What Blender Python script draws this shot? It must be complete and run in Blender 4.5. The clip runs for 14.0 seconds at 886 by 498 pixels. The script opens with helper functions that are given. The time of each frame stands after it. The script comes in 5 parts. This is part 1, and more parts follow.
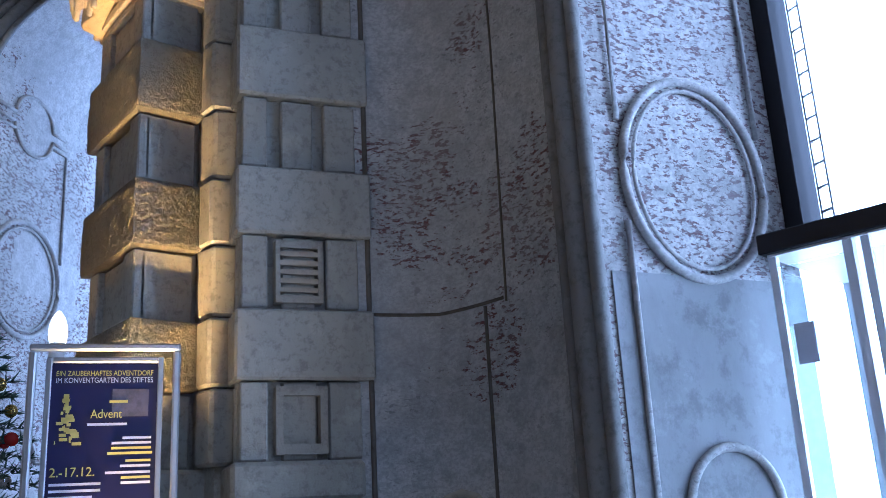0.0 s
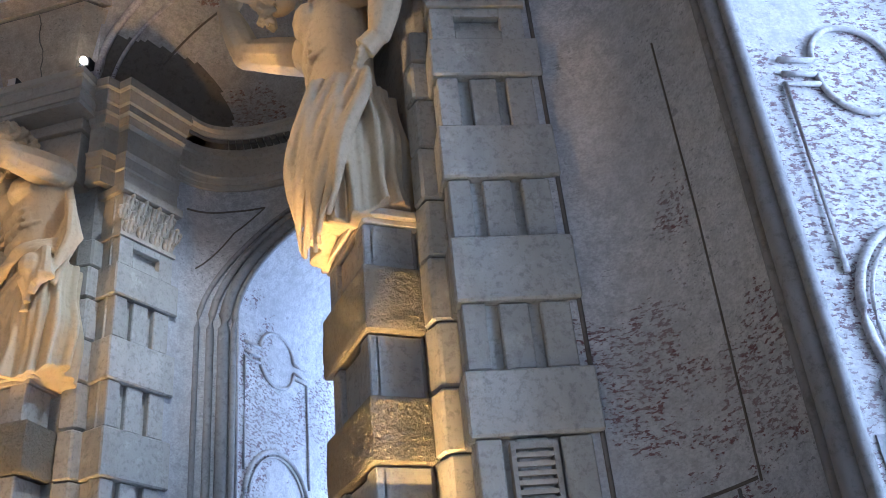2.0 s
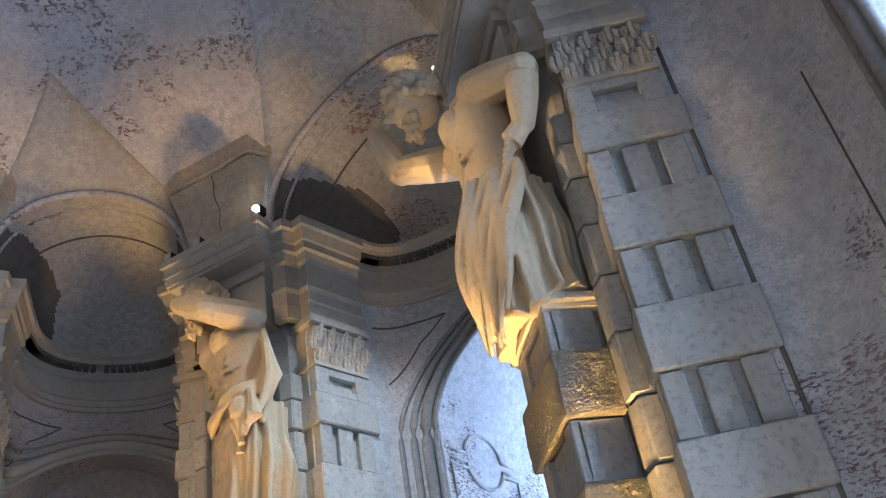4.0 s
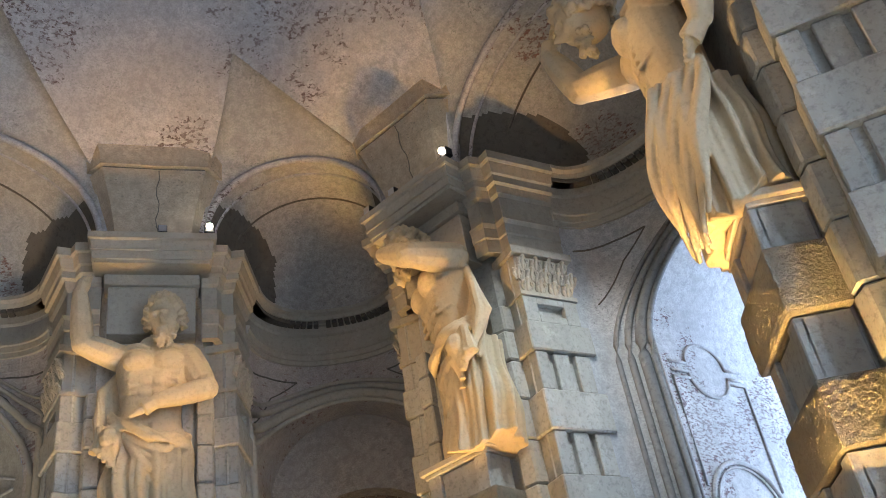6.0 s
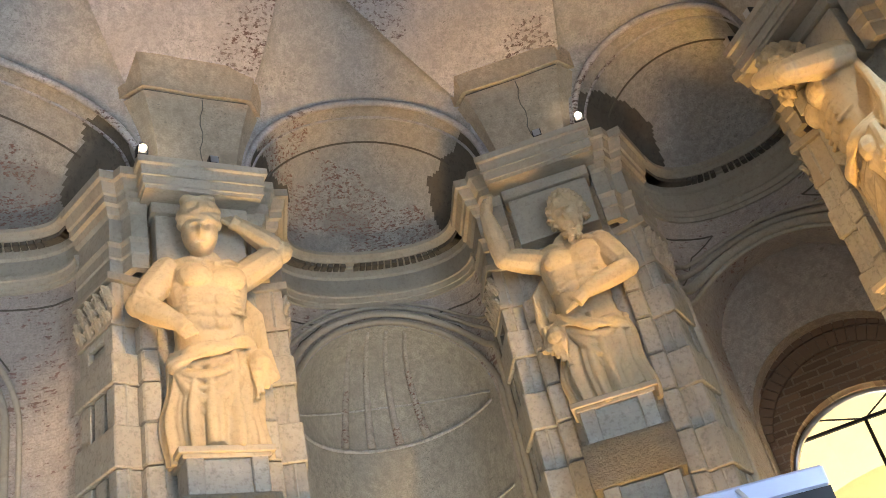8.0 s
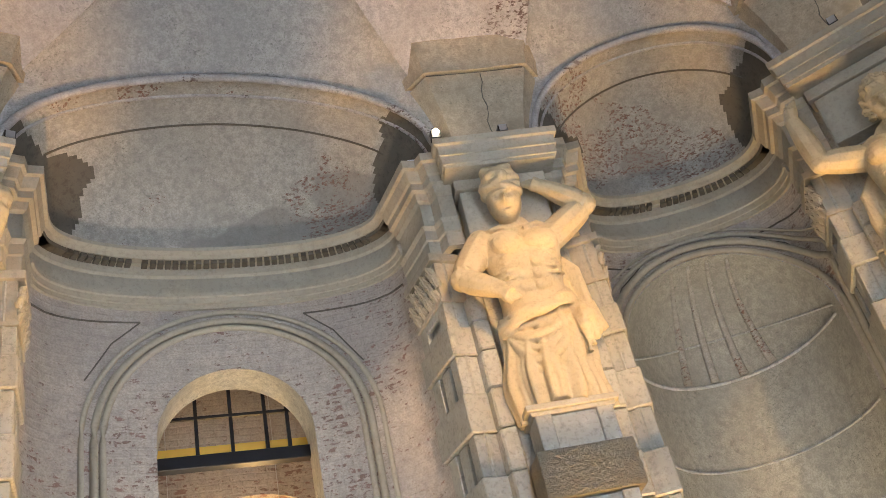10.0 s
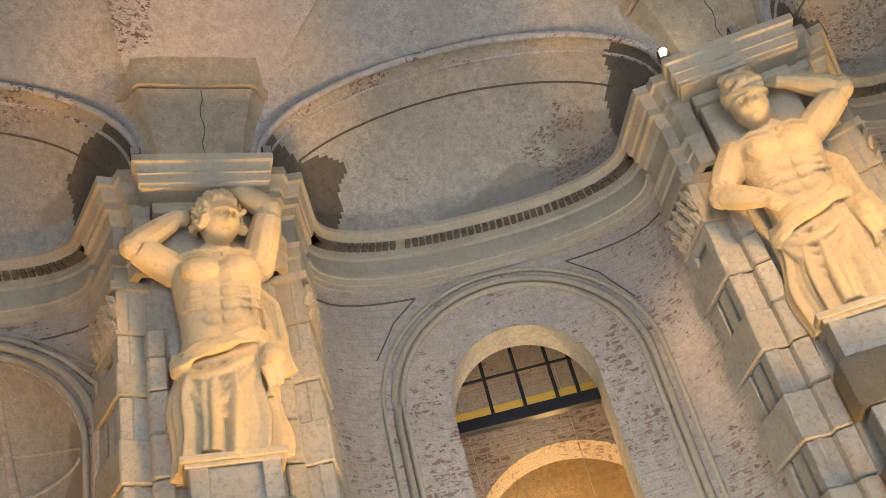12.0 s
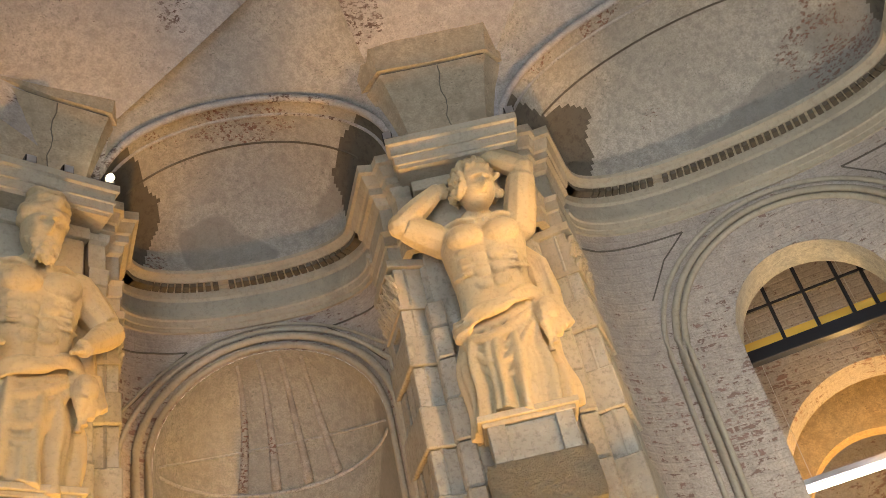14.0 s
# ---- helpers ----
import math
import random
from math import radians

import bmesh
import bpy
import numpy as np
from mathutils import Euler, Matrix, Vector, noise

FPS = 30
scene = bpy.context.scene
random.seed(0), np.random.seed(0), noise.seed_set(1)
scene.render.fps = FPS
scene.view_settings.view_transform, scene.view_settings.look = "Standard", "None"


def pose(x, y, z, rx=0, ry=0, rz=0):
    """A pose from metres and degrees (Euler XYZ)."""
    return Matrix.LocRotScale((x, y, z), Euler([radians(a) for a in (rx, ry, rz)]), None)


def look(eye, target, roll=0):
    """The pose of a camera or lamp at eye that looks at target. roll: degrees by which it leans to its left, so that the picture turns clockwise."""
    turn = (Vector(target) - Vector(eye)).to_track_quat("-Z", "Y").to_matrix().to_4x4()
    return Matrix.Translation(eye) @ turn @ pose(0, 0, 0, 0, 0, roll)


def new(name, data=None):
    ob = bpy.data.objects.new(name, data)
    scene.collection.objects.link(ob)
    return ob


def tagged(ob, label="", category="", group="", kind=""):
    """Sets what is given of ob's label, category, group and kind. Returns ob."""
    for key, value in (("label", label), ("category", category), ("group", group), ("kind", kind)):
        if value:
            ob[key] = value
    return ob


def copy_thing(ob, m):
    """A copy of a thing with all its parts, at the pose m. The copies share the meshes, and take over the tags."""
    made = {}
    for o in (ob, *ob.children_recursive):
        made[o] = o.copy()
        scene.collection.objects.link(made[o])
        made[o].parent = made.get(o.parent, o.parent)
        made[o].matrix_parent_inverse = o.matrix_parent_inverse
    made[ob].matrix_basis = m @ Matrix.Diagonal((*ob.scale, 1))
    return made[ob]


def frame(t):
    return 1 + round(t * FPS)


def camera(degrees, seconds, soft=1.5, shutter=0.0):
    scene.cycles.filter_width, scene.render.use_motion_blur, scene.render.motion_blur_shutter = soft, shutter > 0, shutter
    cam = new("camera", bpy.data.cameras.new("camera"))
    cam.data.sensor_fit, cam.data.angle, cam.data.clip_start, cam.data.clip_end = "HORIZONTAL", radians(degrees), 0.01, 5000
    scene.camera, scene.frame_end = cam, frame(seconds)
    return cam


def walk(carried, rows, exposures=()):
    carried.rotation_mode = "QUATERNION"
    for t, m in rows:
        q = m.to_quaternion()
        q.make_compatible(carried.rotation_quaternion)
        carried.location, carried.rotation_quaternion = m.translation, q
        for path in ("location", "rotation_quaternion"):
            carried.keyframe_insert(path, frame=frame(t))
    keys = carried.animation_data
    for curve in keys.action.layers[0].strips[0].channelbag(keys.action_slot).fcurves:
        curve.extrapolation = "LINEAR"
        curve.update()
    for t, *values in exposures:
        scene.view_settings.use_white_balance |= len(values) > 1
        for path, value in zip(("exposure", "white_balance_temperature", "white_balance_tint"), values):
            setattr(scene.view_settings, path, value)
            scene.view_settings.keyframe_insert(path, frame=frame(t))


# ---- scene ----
K = 2.85       # height of the statue ledges over the eye, the measure of the order
EYE = 1.65     # eye height

cam = camera(49.85, 14.0, soft=0.75)
walk(cam, [
    (0, pose(0.0, 0.0, EYE, 106.27, 3.0, 1.14)),
    (0.5, pose(0.0, 0.0, EYE, 109.64, 3.41, 4.9)),
    (1.0, pose(0.0, 0.0, EYE, 112.46, 4.12, 8.61)),
    (1.5, pose(0.0, 0.0, EYE, 115.78, 4.53, 12.51)),
    (2, pose(0.0, 0.0, EYE, 119.01, 5.08, 16.35)),
    (2.5, pose(0.0, 0.0, EYE, 122.35, 5.34, 19.99)),
    (2.7, pose(0.0, 0.0, EYE, 123.68, 5.62, 21.5)),
    (4.8, pose(0.0, 0.0, EYE, 125.98, 9.37, 36.6)),
    (5, pose(0.0, 0.0, EYE, 125.56, 9.36, 37.84)),
    (5.5, pose(0.0, 0.0, EYE, 124.5, 9.17, 41.43)),
    (6, pose(0.0, 0.0, EYE, 123.97, 8.73, 45.64)),
    (6.5, pose(0.0, 0.0, EYE, 123.28, 9.17, 54.0)),
    (7, pose(0.0, 0.0, EYE, 122.93, 10.76, 63.69)),
    (7.5, pose(0.0, 0.0, EYE, 122.46, 11.47, 70.11)),
    (8, pose(0.0, 0.0, EYE, 121.77, 11.88, 75.63)),
    (8.5, pose(0.0, 0.0, EYE, 121.55, 12.19, 82.11)),
    (8.7, pose(0.0, 0.0, EYE, 121.61, 12.33, 84.44)),
    (10.8, pose(0.0, 0.0, EYE, 123.93, 11.77, 105.39)),
    (11, pose(0.0, 0.0, EYE, 123.96, 12.12, 107.43)),
    (11.5, pose(0.0, 0.0, EYE, 124.01, 12.66, 112.22)),
    (12, pose(0.0, 0.0, EYE, 124.15, 12.72, 116.98)),
    (12.5, pose(0.0, 0.0, EYE, 124.28, 12.52, 121.59)),
    (13, pose(0.0, 0.0, EYE, 124.47, 11.94, 126.09)),
    (13.5, pose(0.0, 0.0, EYE, 124.72, 11.84, 130.55)),
    (14, pose(0.0, 0.0, EYE, 125.1, 11.58, 135.53)),
], exposures=((0, -0.36, 5050, 12), (0.7, -0.08, 5200, 12), (1.5, 0.12, 5350, 12), (2.7, 0.28, 5400, 11), (5.0, 0.38, 5800, 7), (7.5, 0.52, 6900, 5.5), (11.0, 0.54, 7450, 7), (14.0, 0.46, 8500, 7)))


def Z(v):
    return EYE + v * K


# ---- world and light ----
world = bpy.data.worlds.new("world")
scene.world = world
world.use_nodes = True
wn = world.node_tree
sky = wn.nodes.new("ShaderNodeTexSky")
sky.sky_type = 'NISHITA'
sky.sun_disc = False
sky.sun_elevation = radians(35)
sky.sun_rotation = radians(200)
wn.links.new(sky.outputs[0], wn.nodes["Background"].inputs[0])
wn.nodes["Background"].inputs[1].default_value = 0.15
sun_data = bpy.data.lights.new("sun", "SUN")
sun_data.energy, sun_data.angle, sun_data.color = 1.0, radians(20), (1.0, 0.96, 0.9)
sun = new("sun", sun_data)
sun.matrix_world = pose(0, 0, 20, 55, 0, 20)

# ---- materials ----


def mat(name, build):
    m = bpy.data.materials.new(name)
    m.use_nodes = True
    nt = m.node_tree
    b = nt.nodes["Principled BSDF"]
    build(nt, b)
    return m


def nd(nt, kind, **kw):
    n = nt.nodes.new(kind)
    for k, v in kw.items():
        n.inputs[k].default_value = v
    return n


def ramp(nt, src, stops):
    r = nt.nodes.new("ShaderNodeValToRGB")
    e = r.color_ramp.elements
    while len(e) < len(stops):
        e.new(0.5)
    for i, (p, c) in enumerate(stops):
        e[i].position = p
        e[i].color = (*c, 1) if len(c) == 3 else c
    nt.links.new(src, r.inputs[0])
    return r.outputs[0]


def noise_of(nt, scale, detail=6, rough=0.6, stretch=(1, 1, 1), shift=(0, 0, 0)):
    tc = nt.nodes.new("ShaderNodeTexCoord")
    mp = nt.nodes.new("ShaderNodeMapping")
    mp.inputs["Scale"].default_value = stretch
    mp.inputs["Location"].default_value = shift
    nt.links.new(tc.outputs["Object"], mp.inputs[0])
    n = nd(nt, "ShaderNodeTexNoise", Scale=scale, Detail=detail, Roughness=rough)
    nt.links.new(mp.outputs[0], n.inputs["Vector"])
    return n.outputs["Fac"]


def mix(nt, fac, a, b):
    m = nt.nodes.new("ShaderNodeMix")
    m.data_type = 'RGBA'
    for sock, v in ((m.inputs[0], fac), (m.inputs[6], a), (m.inputs[7], b)):
        if isinstance(v, tuple):
            sock.default_value = (*v, 1)
        elif isinstance(v, float):
            sock.default_value = v
        else:
            nt.links.new(v, sock)
    return m.outputs[2]


def math_node(nt, op, a, b):
    m = nt.nodes.new("ShaderNodeMath")
    m.operation = op
    for i, v in enumerate((a, b)):
        if isinstance(v, (int, float)):
            m.inputs[i].default_value = v
        else:
            nt.links.new(v, m.inputs[i])
    return m.outputs[0]


def bump(nt, b, height, strength, dist=0.02):
    bp = nd(nt, "ShaderNodeBump", Strength=strength, Distance=dist)
    nt.links.new(height, bp.inputs["Height"])
    nt.links.new(bp.outputs[0], b.inputs["Normal"])


def plaster(base, dirt, brick_from, fleck, seed=0.0, dark_from=0.62, brick=(0.28, 0.15, 0.12), patch_scale=0.45):
    """Old lime plaster: blotches, grey repair patches, small chips down to the brick."""
    def build(nt, b):
        big = noise_of(nt, 0.7, 5, 0.6, shift=(seed, seed, 0))
        col = mix(nt, ramp(nt, big, [(0.38, (0, 0, 0)), (0.62, (1, 1, 1))]), base, dirt)
        fine = noise_of(nt, 14, 8, 0.7)
        col = mix(nt, math_node(nt, 'MULTIPLY', ramp(nt, fine, [(0.44, (0, 0, 0)), (0.62, (1, 1, 1))]), 0.6), col, tuple(c * 0.5 for c in base))
        pits = ramp(nt, noise_of(nt, 9, 3, 0.5, stretch=(1, 1, 1.6), shift=(seed, 0, 3)), [(0.69, (0, 0, 0)), (0.73, (1, 1, 1))])
        col = mix(nt, math_node(nt, 'MULTIPLY', pits, 0.5), col, tuple(c * 0.3 for c in dirt))
        rep = noise_of(nt, patch_scale, 3, 0.5, shift=(3 + seed, 1, seed))
        patch = ramp(nt, rep, [(dark_from, (0, 0, 0)), (dark_from + 0.012, (1, 1, 1))])
        col = mix(nt, math_node(nt, 'MULTIPLY', patch, 0.6), col, tuple(c * 0.5 for c in dirt))
        zone = ramp(nt, noise_of(nt, 0.55, 4, 0.6, shift=(seed, 7, 2)), [(brick_from, (0, 0, 0)), (brick_from + 0.14, (1, 1, 1))])
        chips = noise_of(nt, fleck, 8, 0.68, stretch=(1, 1, 2.2))
        lost = ramp(nt, math_node(nt, 'MULTIPLY', math_node(nt, 'ADD', zone, 0.0), chips), [(0.525, (0, 0, 0)), (0.55, (1, 1, 1))])
        bcol = mix(nt, noise_of(nt, 6, 2), brick, tuple(c * 0.5 for c in brick))
        col = mix(nt, lost, col, bcol)
        area = ramp(nt, noise_of(nt, 1.6, 4, 0.6, shift=(1, seed, 5)), [(0.44, (0, 0, 0)), (0.60, (1, 1, 1))])
        pocks = ramp(nt, noise_of(nt, 34, 4, 0.6, stretch=(1, 1, 1.5), shift=(seed, 2, 0)), [(0.60, (0, 0, 0)), (0.63, (1, 1, 1))])
        col = mix(nt, math_node(nt, 'MULTIPLY', math_node(nt, 'MULTIPLY', area, pocks), 0.75), col, tuple(c * 0.45 for c in dirt))
        grain = ramp(nt, noise_of(nt, 52, 3, 0.6, stretch=(1, 1, 1.3)), [(0.47, (0, 0, 0)), (0.56, (1, 1, 1))])
        col = mix(nt, math_node(nt, 'MULTIPLY', grain, 0.34), col, tuple(c * 0.55 for c in dirt))
        coat = ramp(nt, noise_of(nt, 1.9, 7, 0.72, shift=(seed, 4, 9)), [(0.50, (0, 0, 0)), (0.53, (1, 1, 1))])
        col = mix(nt, math_node(nt, 'MULTIPLY', coat, 0.30), col, tuple(c * 0.62 for c in base))
        nt.links.new(col, b.inputs["Base Color"])
        b.inputs["Roughness"].default_value = 0.92
        h = math_node(nt, 'SUBTRACT', math_node(nt, 'MULTIPLY', fine, 0.5), lost)
        bump(nt, b, h, 0.5, 0.02)
    return build


def bricked(base, dirt, seed, amount, brick, mortar, contrast=1.0):
    """Thin limewash over brickwork: courses show through where the coat is worn."""
    def build(nt, b):
        uv = nt.nodes.new("ShaderNodeUVMap")
        uv.uv_map = "courses"
        tex = nt.nodes.new("ShaderNodeTexBrick")
        tex.inputs["Scale"].default_value = 1.0
        tex.inputs["Brick Width"].default_value = 0.26
        tex.inputs["Row Height"].default_value = 0.078
        tex.inputs["Mortar Size"].default_value = 0.012
        tex.inputs["Mortar Smooth"].default_value = 0.4
        tex.inputs["Color1"].default_value = (*brick, 1)
        tex.inputs["Color2"].default_value = (*(c * 0.55 for c in brick), 1)
        tex.inputs["Mortar"].default_value = (*mortar, 1)
        warp = nt.nodes.new("ShaderNodeVectorMath")
        warp.operation = 'ADD'
        wob = nd(nt, "ShaderNodeTexNoise", Scale=3.0, Detail=4.0)
        nt.links.new(uv.outputs[0], wob.inputs["Vector"])
        sc = nt.nodes.new("ShaderNodeVectorMath")
        sc.operation = 'SCALE'
        sc.inputs["Scale"].default_value = 0.06
        nt.links.new(wob.outputs["Color"], sc.inputs[0])
        nt.links.new(uv.outputs[0], warp.inputs[0])
        nt.links.new(sc.outputs[0], warp.inputs[1])
        nt.links.new(warp.outputs[0], tex.inputs["Vector"])
        big = noise_of(nt, 0.8, 5, 0.6, shift=(seed, seed, 0))
        fine = noise_of(nt, 13, 8, 0.7)
        col = mix(nt, ramp(nt, big, [(0.38, (0, 0, 0)), (0.62, (1, 1, 1))]), base, dirt)
        col = mix(nt, math_node(nt, 'MULTIPLY', ramp(nt, fine, [(0.42, (0, 0, 0)), (0.68, (1, 1, 1))]), 0.5), col, tuple(c * 0.6 for c in dirt))
        grain = ramp(nt, noise_of(nt, 50, 3, 0.6, stretch=(1, 1, 1.3)), [(0.47, (0, 0, 0)), (0.56, (1, 1, 1))])
        col = mix(nt, math_node(nt, 'MULTIPLY', grain, 0.34), col, tuple(c * 0.55 for c in dirt))
        zone = noise_of(nt, 0.9, 6, 0.65, shift=(seed, 7, 2))
        speck = noise_of(nt, 11, 6, 0.72, stretch=(1, 1, 2.0), shift=(1, seed, 0))
        wear = math_node(nt, 'ADD', math_node(nt, 'MULTIPLY', zone, 0.42), math_node(nt, 'MULTIPLY', speck, 0.58))
        lost = ramp(nt, wear, [(amount, (0, 0, 0)), (amount + 0.022, (1, 1, 1))])
        face = math_node(nt, 'SUBTRACT', 1.0, tex.outputs["Fac"])
        show = math_node(nt, 'MULTIPLY', math_node(nt, 'MULTIPLY', lost, contrast), math_node(nt, 'ADD', math_node(nt, 'MULTIPLY', face, 0.85), 0.1))
        col = mix(nt, show, col, tex.outputs["Color"])
        nt.links.new(col, b.inputs["Base Color"])
        b.inputs["Roughness"].default_value = 0.92
        h = math_node(nt, 'ADD', math_node(nt, 'MULTIPLY', fine, 0.5), math_node(nt, 'SUBTRACT', math_node(nt, 'MULTIPLY', face, 0.35), math_node(nt, 'MULTIPLY', lost, 0.7)))
        bump(nt, b, h, 0.6, 0.02)
    return build


def stone(base, grain=30.0, relief=0.45, vary=0.25, dist=0.016, pitted=0.5):
    def build(nt, b):
        info = nt.nodes.new("ShaderNodeObjectInfo")
        big = noise_of(nt, 2.2, 6, 0.65)
        col = mix(nt, big, tuple(c * (1 - vary) for c in base), tuple(min(1, c * (1 + vary)) for c in base))
        col = mix(nt, math_node(nt, 'MULTIPLY', info.outputs["Random"], 0.55), col, tuple(c * 0.66 for c in base))
        st = ramp(nt, noise_of(nt, 1.1, 8, 0.7, stretch=(1, 1, 0.4), shift=(4, 2, 0)), [(0.52, (0, 0, 0)), (0.7, (1, 1, 1))])
        col = mix(nt, math_node(nt, 'MULTIPLY', st, 0.5), col, tuple(c * 0.45 for c in base))
        nt.links.new(col, b.inputs["Base Color"])
        b.inputs["Roughness"].default_value = 0.85
        grit = noise_of(nt, grain * 0.8, 8, 0.75)
        spots = ramp(nt, noise_of(nt, 5.0, 7, 0.75, shift=(2, 6, 1)), [(0.56, (0, 0, 0)), (0.66, (1, 1, 1))])
        col = mix(nt, math_node(nt, 'MULTIPLY', spots, 0.6 * pitted), col, tuple(min(1, c * 1.45) for c in base))
        col = mix(nt, math_node(nt, 'MULTIPLY', ramp(nt, grit, [(0.38, (1, 1, 1)), (0.50, (0, 0, 0))]), pitted), col, tuple(c * 0.4 for c in base))
        nt.links.new(col, b.inputs["Base Color"])
        bump(nt, b, grit, relief, dist)
    return build


def plain(color, rough=0.5, metal=0.0, relief=0.0):
    def build(nt, b):
        col = mix(nt, noise_of(nt, 9, 5), tuple(c * 0.85 for c in color), color)
        nt.links.new(col, b.inputs["Base Color"])
        b.inputs["Roughness"].default_value = rough
        b.inputs["Metallic"].default_value = metal
        if relief:
            bump(nt, b, noise_of(nt, 25, 5), relief, 0.005)
    return build


def glow(color, power):
    def build(nt, b):
        b.inputs["Base Color"].default_value = (*color, 1)
        b.inputs["Emission Color"].default_value = (*color, 1)
        b.inputs["Emission Strength"].default_value = power
    return build


def glass(nt, b):
    b.inputs["Base Color"].default_value = (0.9, 0.97, 0.97, 1)
    b.inputs["Roughness"].default_value = 0.02
    b.inputs["Transmission Weight"].default_value = 1.0
    b.inputs["IOR"].default_value = 1.1


M_WALL = mat("wall_plaster", bricked((0.54, 0.47, 0.41), (0.42, 0.37, 0.34), 0.0, 0.548, (0.25, 0.13, 0.11), (0.52, 0.47, 0.42), 0.8))
M_BEAD = mat("bead_plaster", plaster((0.60, 0.58, 0.56), (0.46, 0.44, 0.44), 0.6, 22, 5.0, 0.8))
M_REVEAL = mat("reveal_plaster", plaster((0.66, 0.64, 0.62), (0.54, 0.52, 0.52), 0.36, 24, 5.0, 0.74, (0.24, 0.15, 0.16)))
M_VAULT = mat("vault_plaster", plaster((0.55, 0.51, 0.50), (0.43, 0.40, 0.40), 0.42, 19, 9.0, 0.70, (0.17, 0.11, 0.10)))
M_LUNETTE = mat("lunette_plaster", plaster((0.47, 0.45, 0.43), (0.39, 0.37, 0.36), 0.62, 21, 17.0, 0.72, (0.2, 0.13, 0.11)))
M_SURROUND = mat("smooth_lime_plaster", plaster((0.66, 0.62, 0.52), (0.56, 0.53, 0.46), 0.62, 20, 21.0, 0.7))
M_EXEDRA = mat("exedra_plaster", plaster((0.50, 0.46, 0.41), (0.41, 0.38, 0.35), 0.41, 22, 2.0, 0.64))
M_NICHE = mat("niche_plaster", plaster((0.47, 0.44, 0.38), (0.37, 0.35, 0.31), 0.58, 22, 14.0, 0.58))
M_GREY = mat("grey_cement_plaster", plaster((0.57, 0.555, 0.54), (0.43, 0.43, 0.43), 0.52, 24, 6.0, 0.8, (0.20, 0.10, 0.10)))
M_IMPOST = mat("impost_plaster", plaster((0.56, 0.46, 0.34), (0.45, 0.37, 0.28), 0.6, 20, 12.0, 0.56, patch_scale=1.2))
# mortar colour, lowered to deepen the darks; dentils wear it as undercut shade
M_MORTAR_SHADE = mat("repair_mortar_and_shade", stone((0.14, 0.122, 0.10), 18.0, 0.3))
M_STONE = mat("sandstone", stone((0.43, 0.41, 0.36)))
M_ROLL = mat("grey_roll_stone", stone((0.30, 0.29, 0.28), 26.0, 0.35, 0.3))
M_ROUGH = mat("bossed_sandstone", stone((0.42, 0.38, 0.30), 46.0, 1.0, 0.3, 0.09, pitted=0.35))
M_STATUE = mat("statue_stone", stone((0.56, 0.455, 0.30), 34.0, 0.3, 0.32, 0.01, pitted=0.25))
M_CORNICE = mat("cornice_stone", stone((0.46, 0.41, 0.33), 30.0, 0.15, 0.2, pitted=0.3))
M_DARK = mat("black_steel", plain((0.02, 0.02, 0.025), 0.45, 0.6))
M_FLOOR = mat("floor_stone", stone((0.24, 0.23, 0.215), 20.0, 0.15))
M_ALU = mat("brushed_aluminium", plain((0.6, 0.6, 0.63), 0.3, 0.9))
M_GLASS = mat("clear_glass", glass)
M_LAMP = mat("lamp_face", glow((1.0, 0.86, 0.65), 90.0))
M_SKY = mat("overcast_sky", glow((0.62, 0.76, 1.0), 13.0))
# weaker glow for the side opening, set apart to keep its jamb from clipping
M_SKY_DIM = mat("overcast_sky_dimmed", glow((0.60, 0.75, 1.0), 4.3))
M_FILL_BACK = mat("fill_glow_back", glow((0.60, 0.75, 1.0), 3.7))
M_WARMROOM = mat("ochre_plaster", plaster((0.62, 0.45, 0.25), (0.5, 0.36, 0.2), 0.6, 15))

# ---- mesh helpers ----


def add_prism(bm, pts, z0, z1, grow=0.0):
    """Closed prism over a plan polygon; grow widens its top about its middle."""
    cx = sum(p[0] for p in pts) / len(pts)
    cy = sum(p[1] for p in pts) / len(pts)
    lo = [bm.verts.new((x, y, z0)) for x, y in pts]
    hi = [bm.verts.new((cx + (x - cx) * (1 + grow), cy + (y - cy) * (1 + grow), z1)) for x, y in pts]
    n = len(pts)
    for i in range(n):
        j = (i + 1) % n
        bm.faces.new((lo[i], lo[j], hi[j], hi[i]))
    bm.faces.new(lo[::-1])
    bm.faces.new(hi)


def add_box(bm, x0, x1, y0, y1, z0, z1):
    add_prism(bm, [(x0, y0), (x1, y0), (x1, y1), (x0, y1)], z0, z1)


def add_tube(bm, pts, radius, seg=10, closed=False):
    """Round bar through the points; radius is a number or one for each point."""
    rings = []
    n = len(pts)
    for i, p in enumerate(pts):
        p = Vector(p)
        a = Vector(pts[(i - 1) % n if closed else max(i - 1, 0)])
        b = Vector(pts[(i + 1) % n if closed else min(i + 1, n - 1)])
        d = (b - a).normalized()
        side = d.cross(Vector((0, 0, 1)))
        if side.length < 0.05:
            side = d.cross(Vector((0, 1, 0)))
        side.normalize()
        up = side.cross(d)
        r = radius[i] if isinstance(radius, (list, tuple)) else radius
        rings.append([bm.verts.new(p + r * (math.cos(k * math.tau / seg) * side + math.sin(k * math.tau / seg) * up)) for k in range(seg)])
    for i in range(n if closed else n - 1):
        r0, r1 = rings[i], rings[(i + 1) % n]
        for k in range(seg):
            bm.faces.new((r0[k], r0[(k + 1) % seg], r1[(k + 1) % seg], r1[k]))
    if not closed:
        bm.faces.new(rings[0][::-1])
        bm.faces.new(rings[-1])


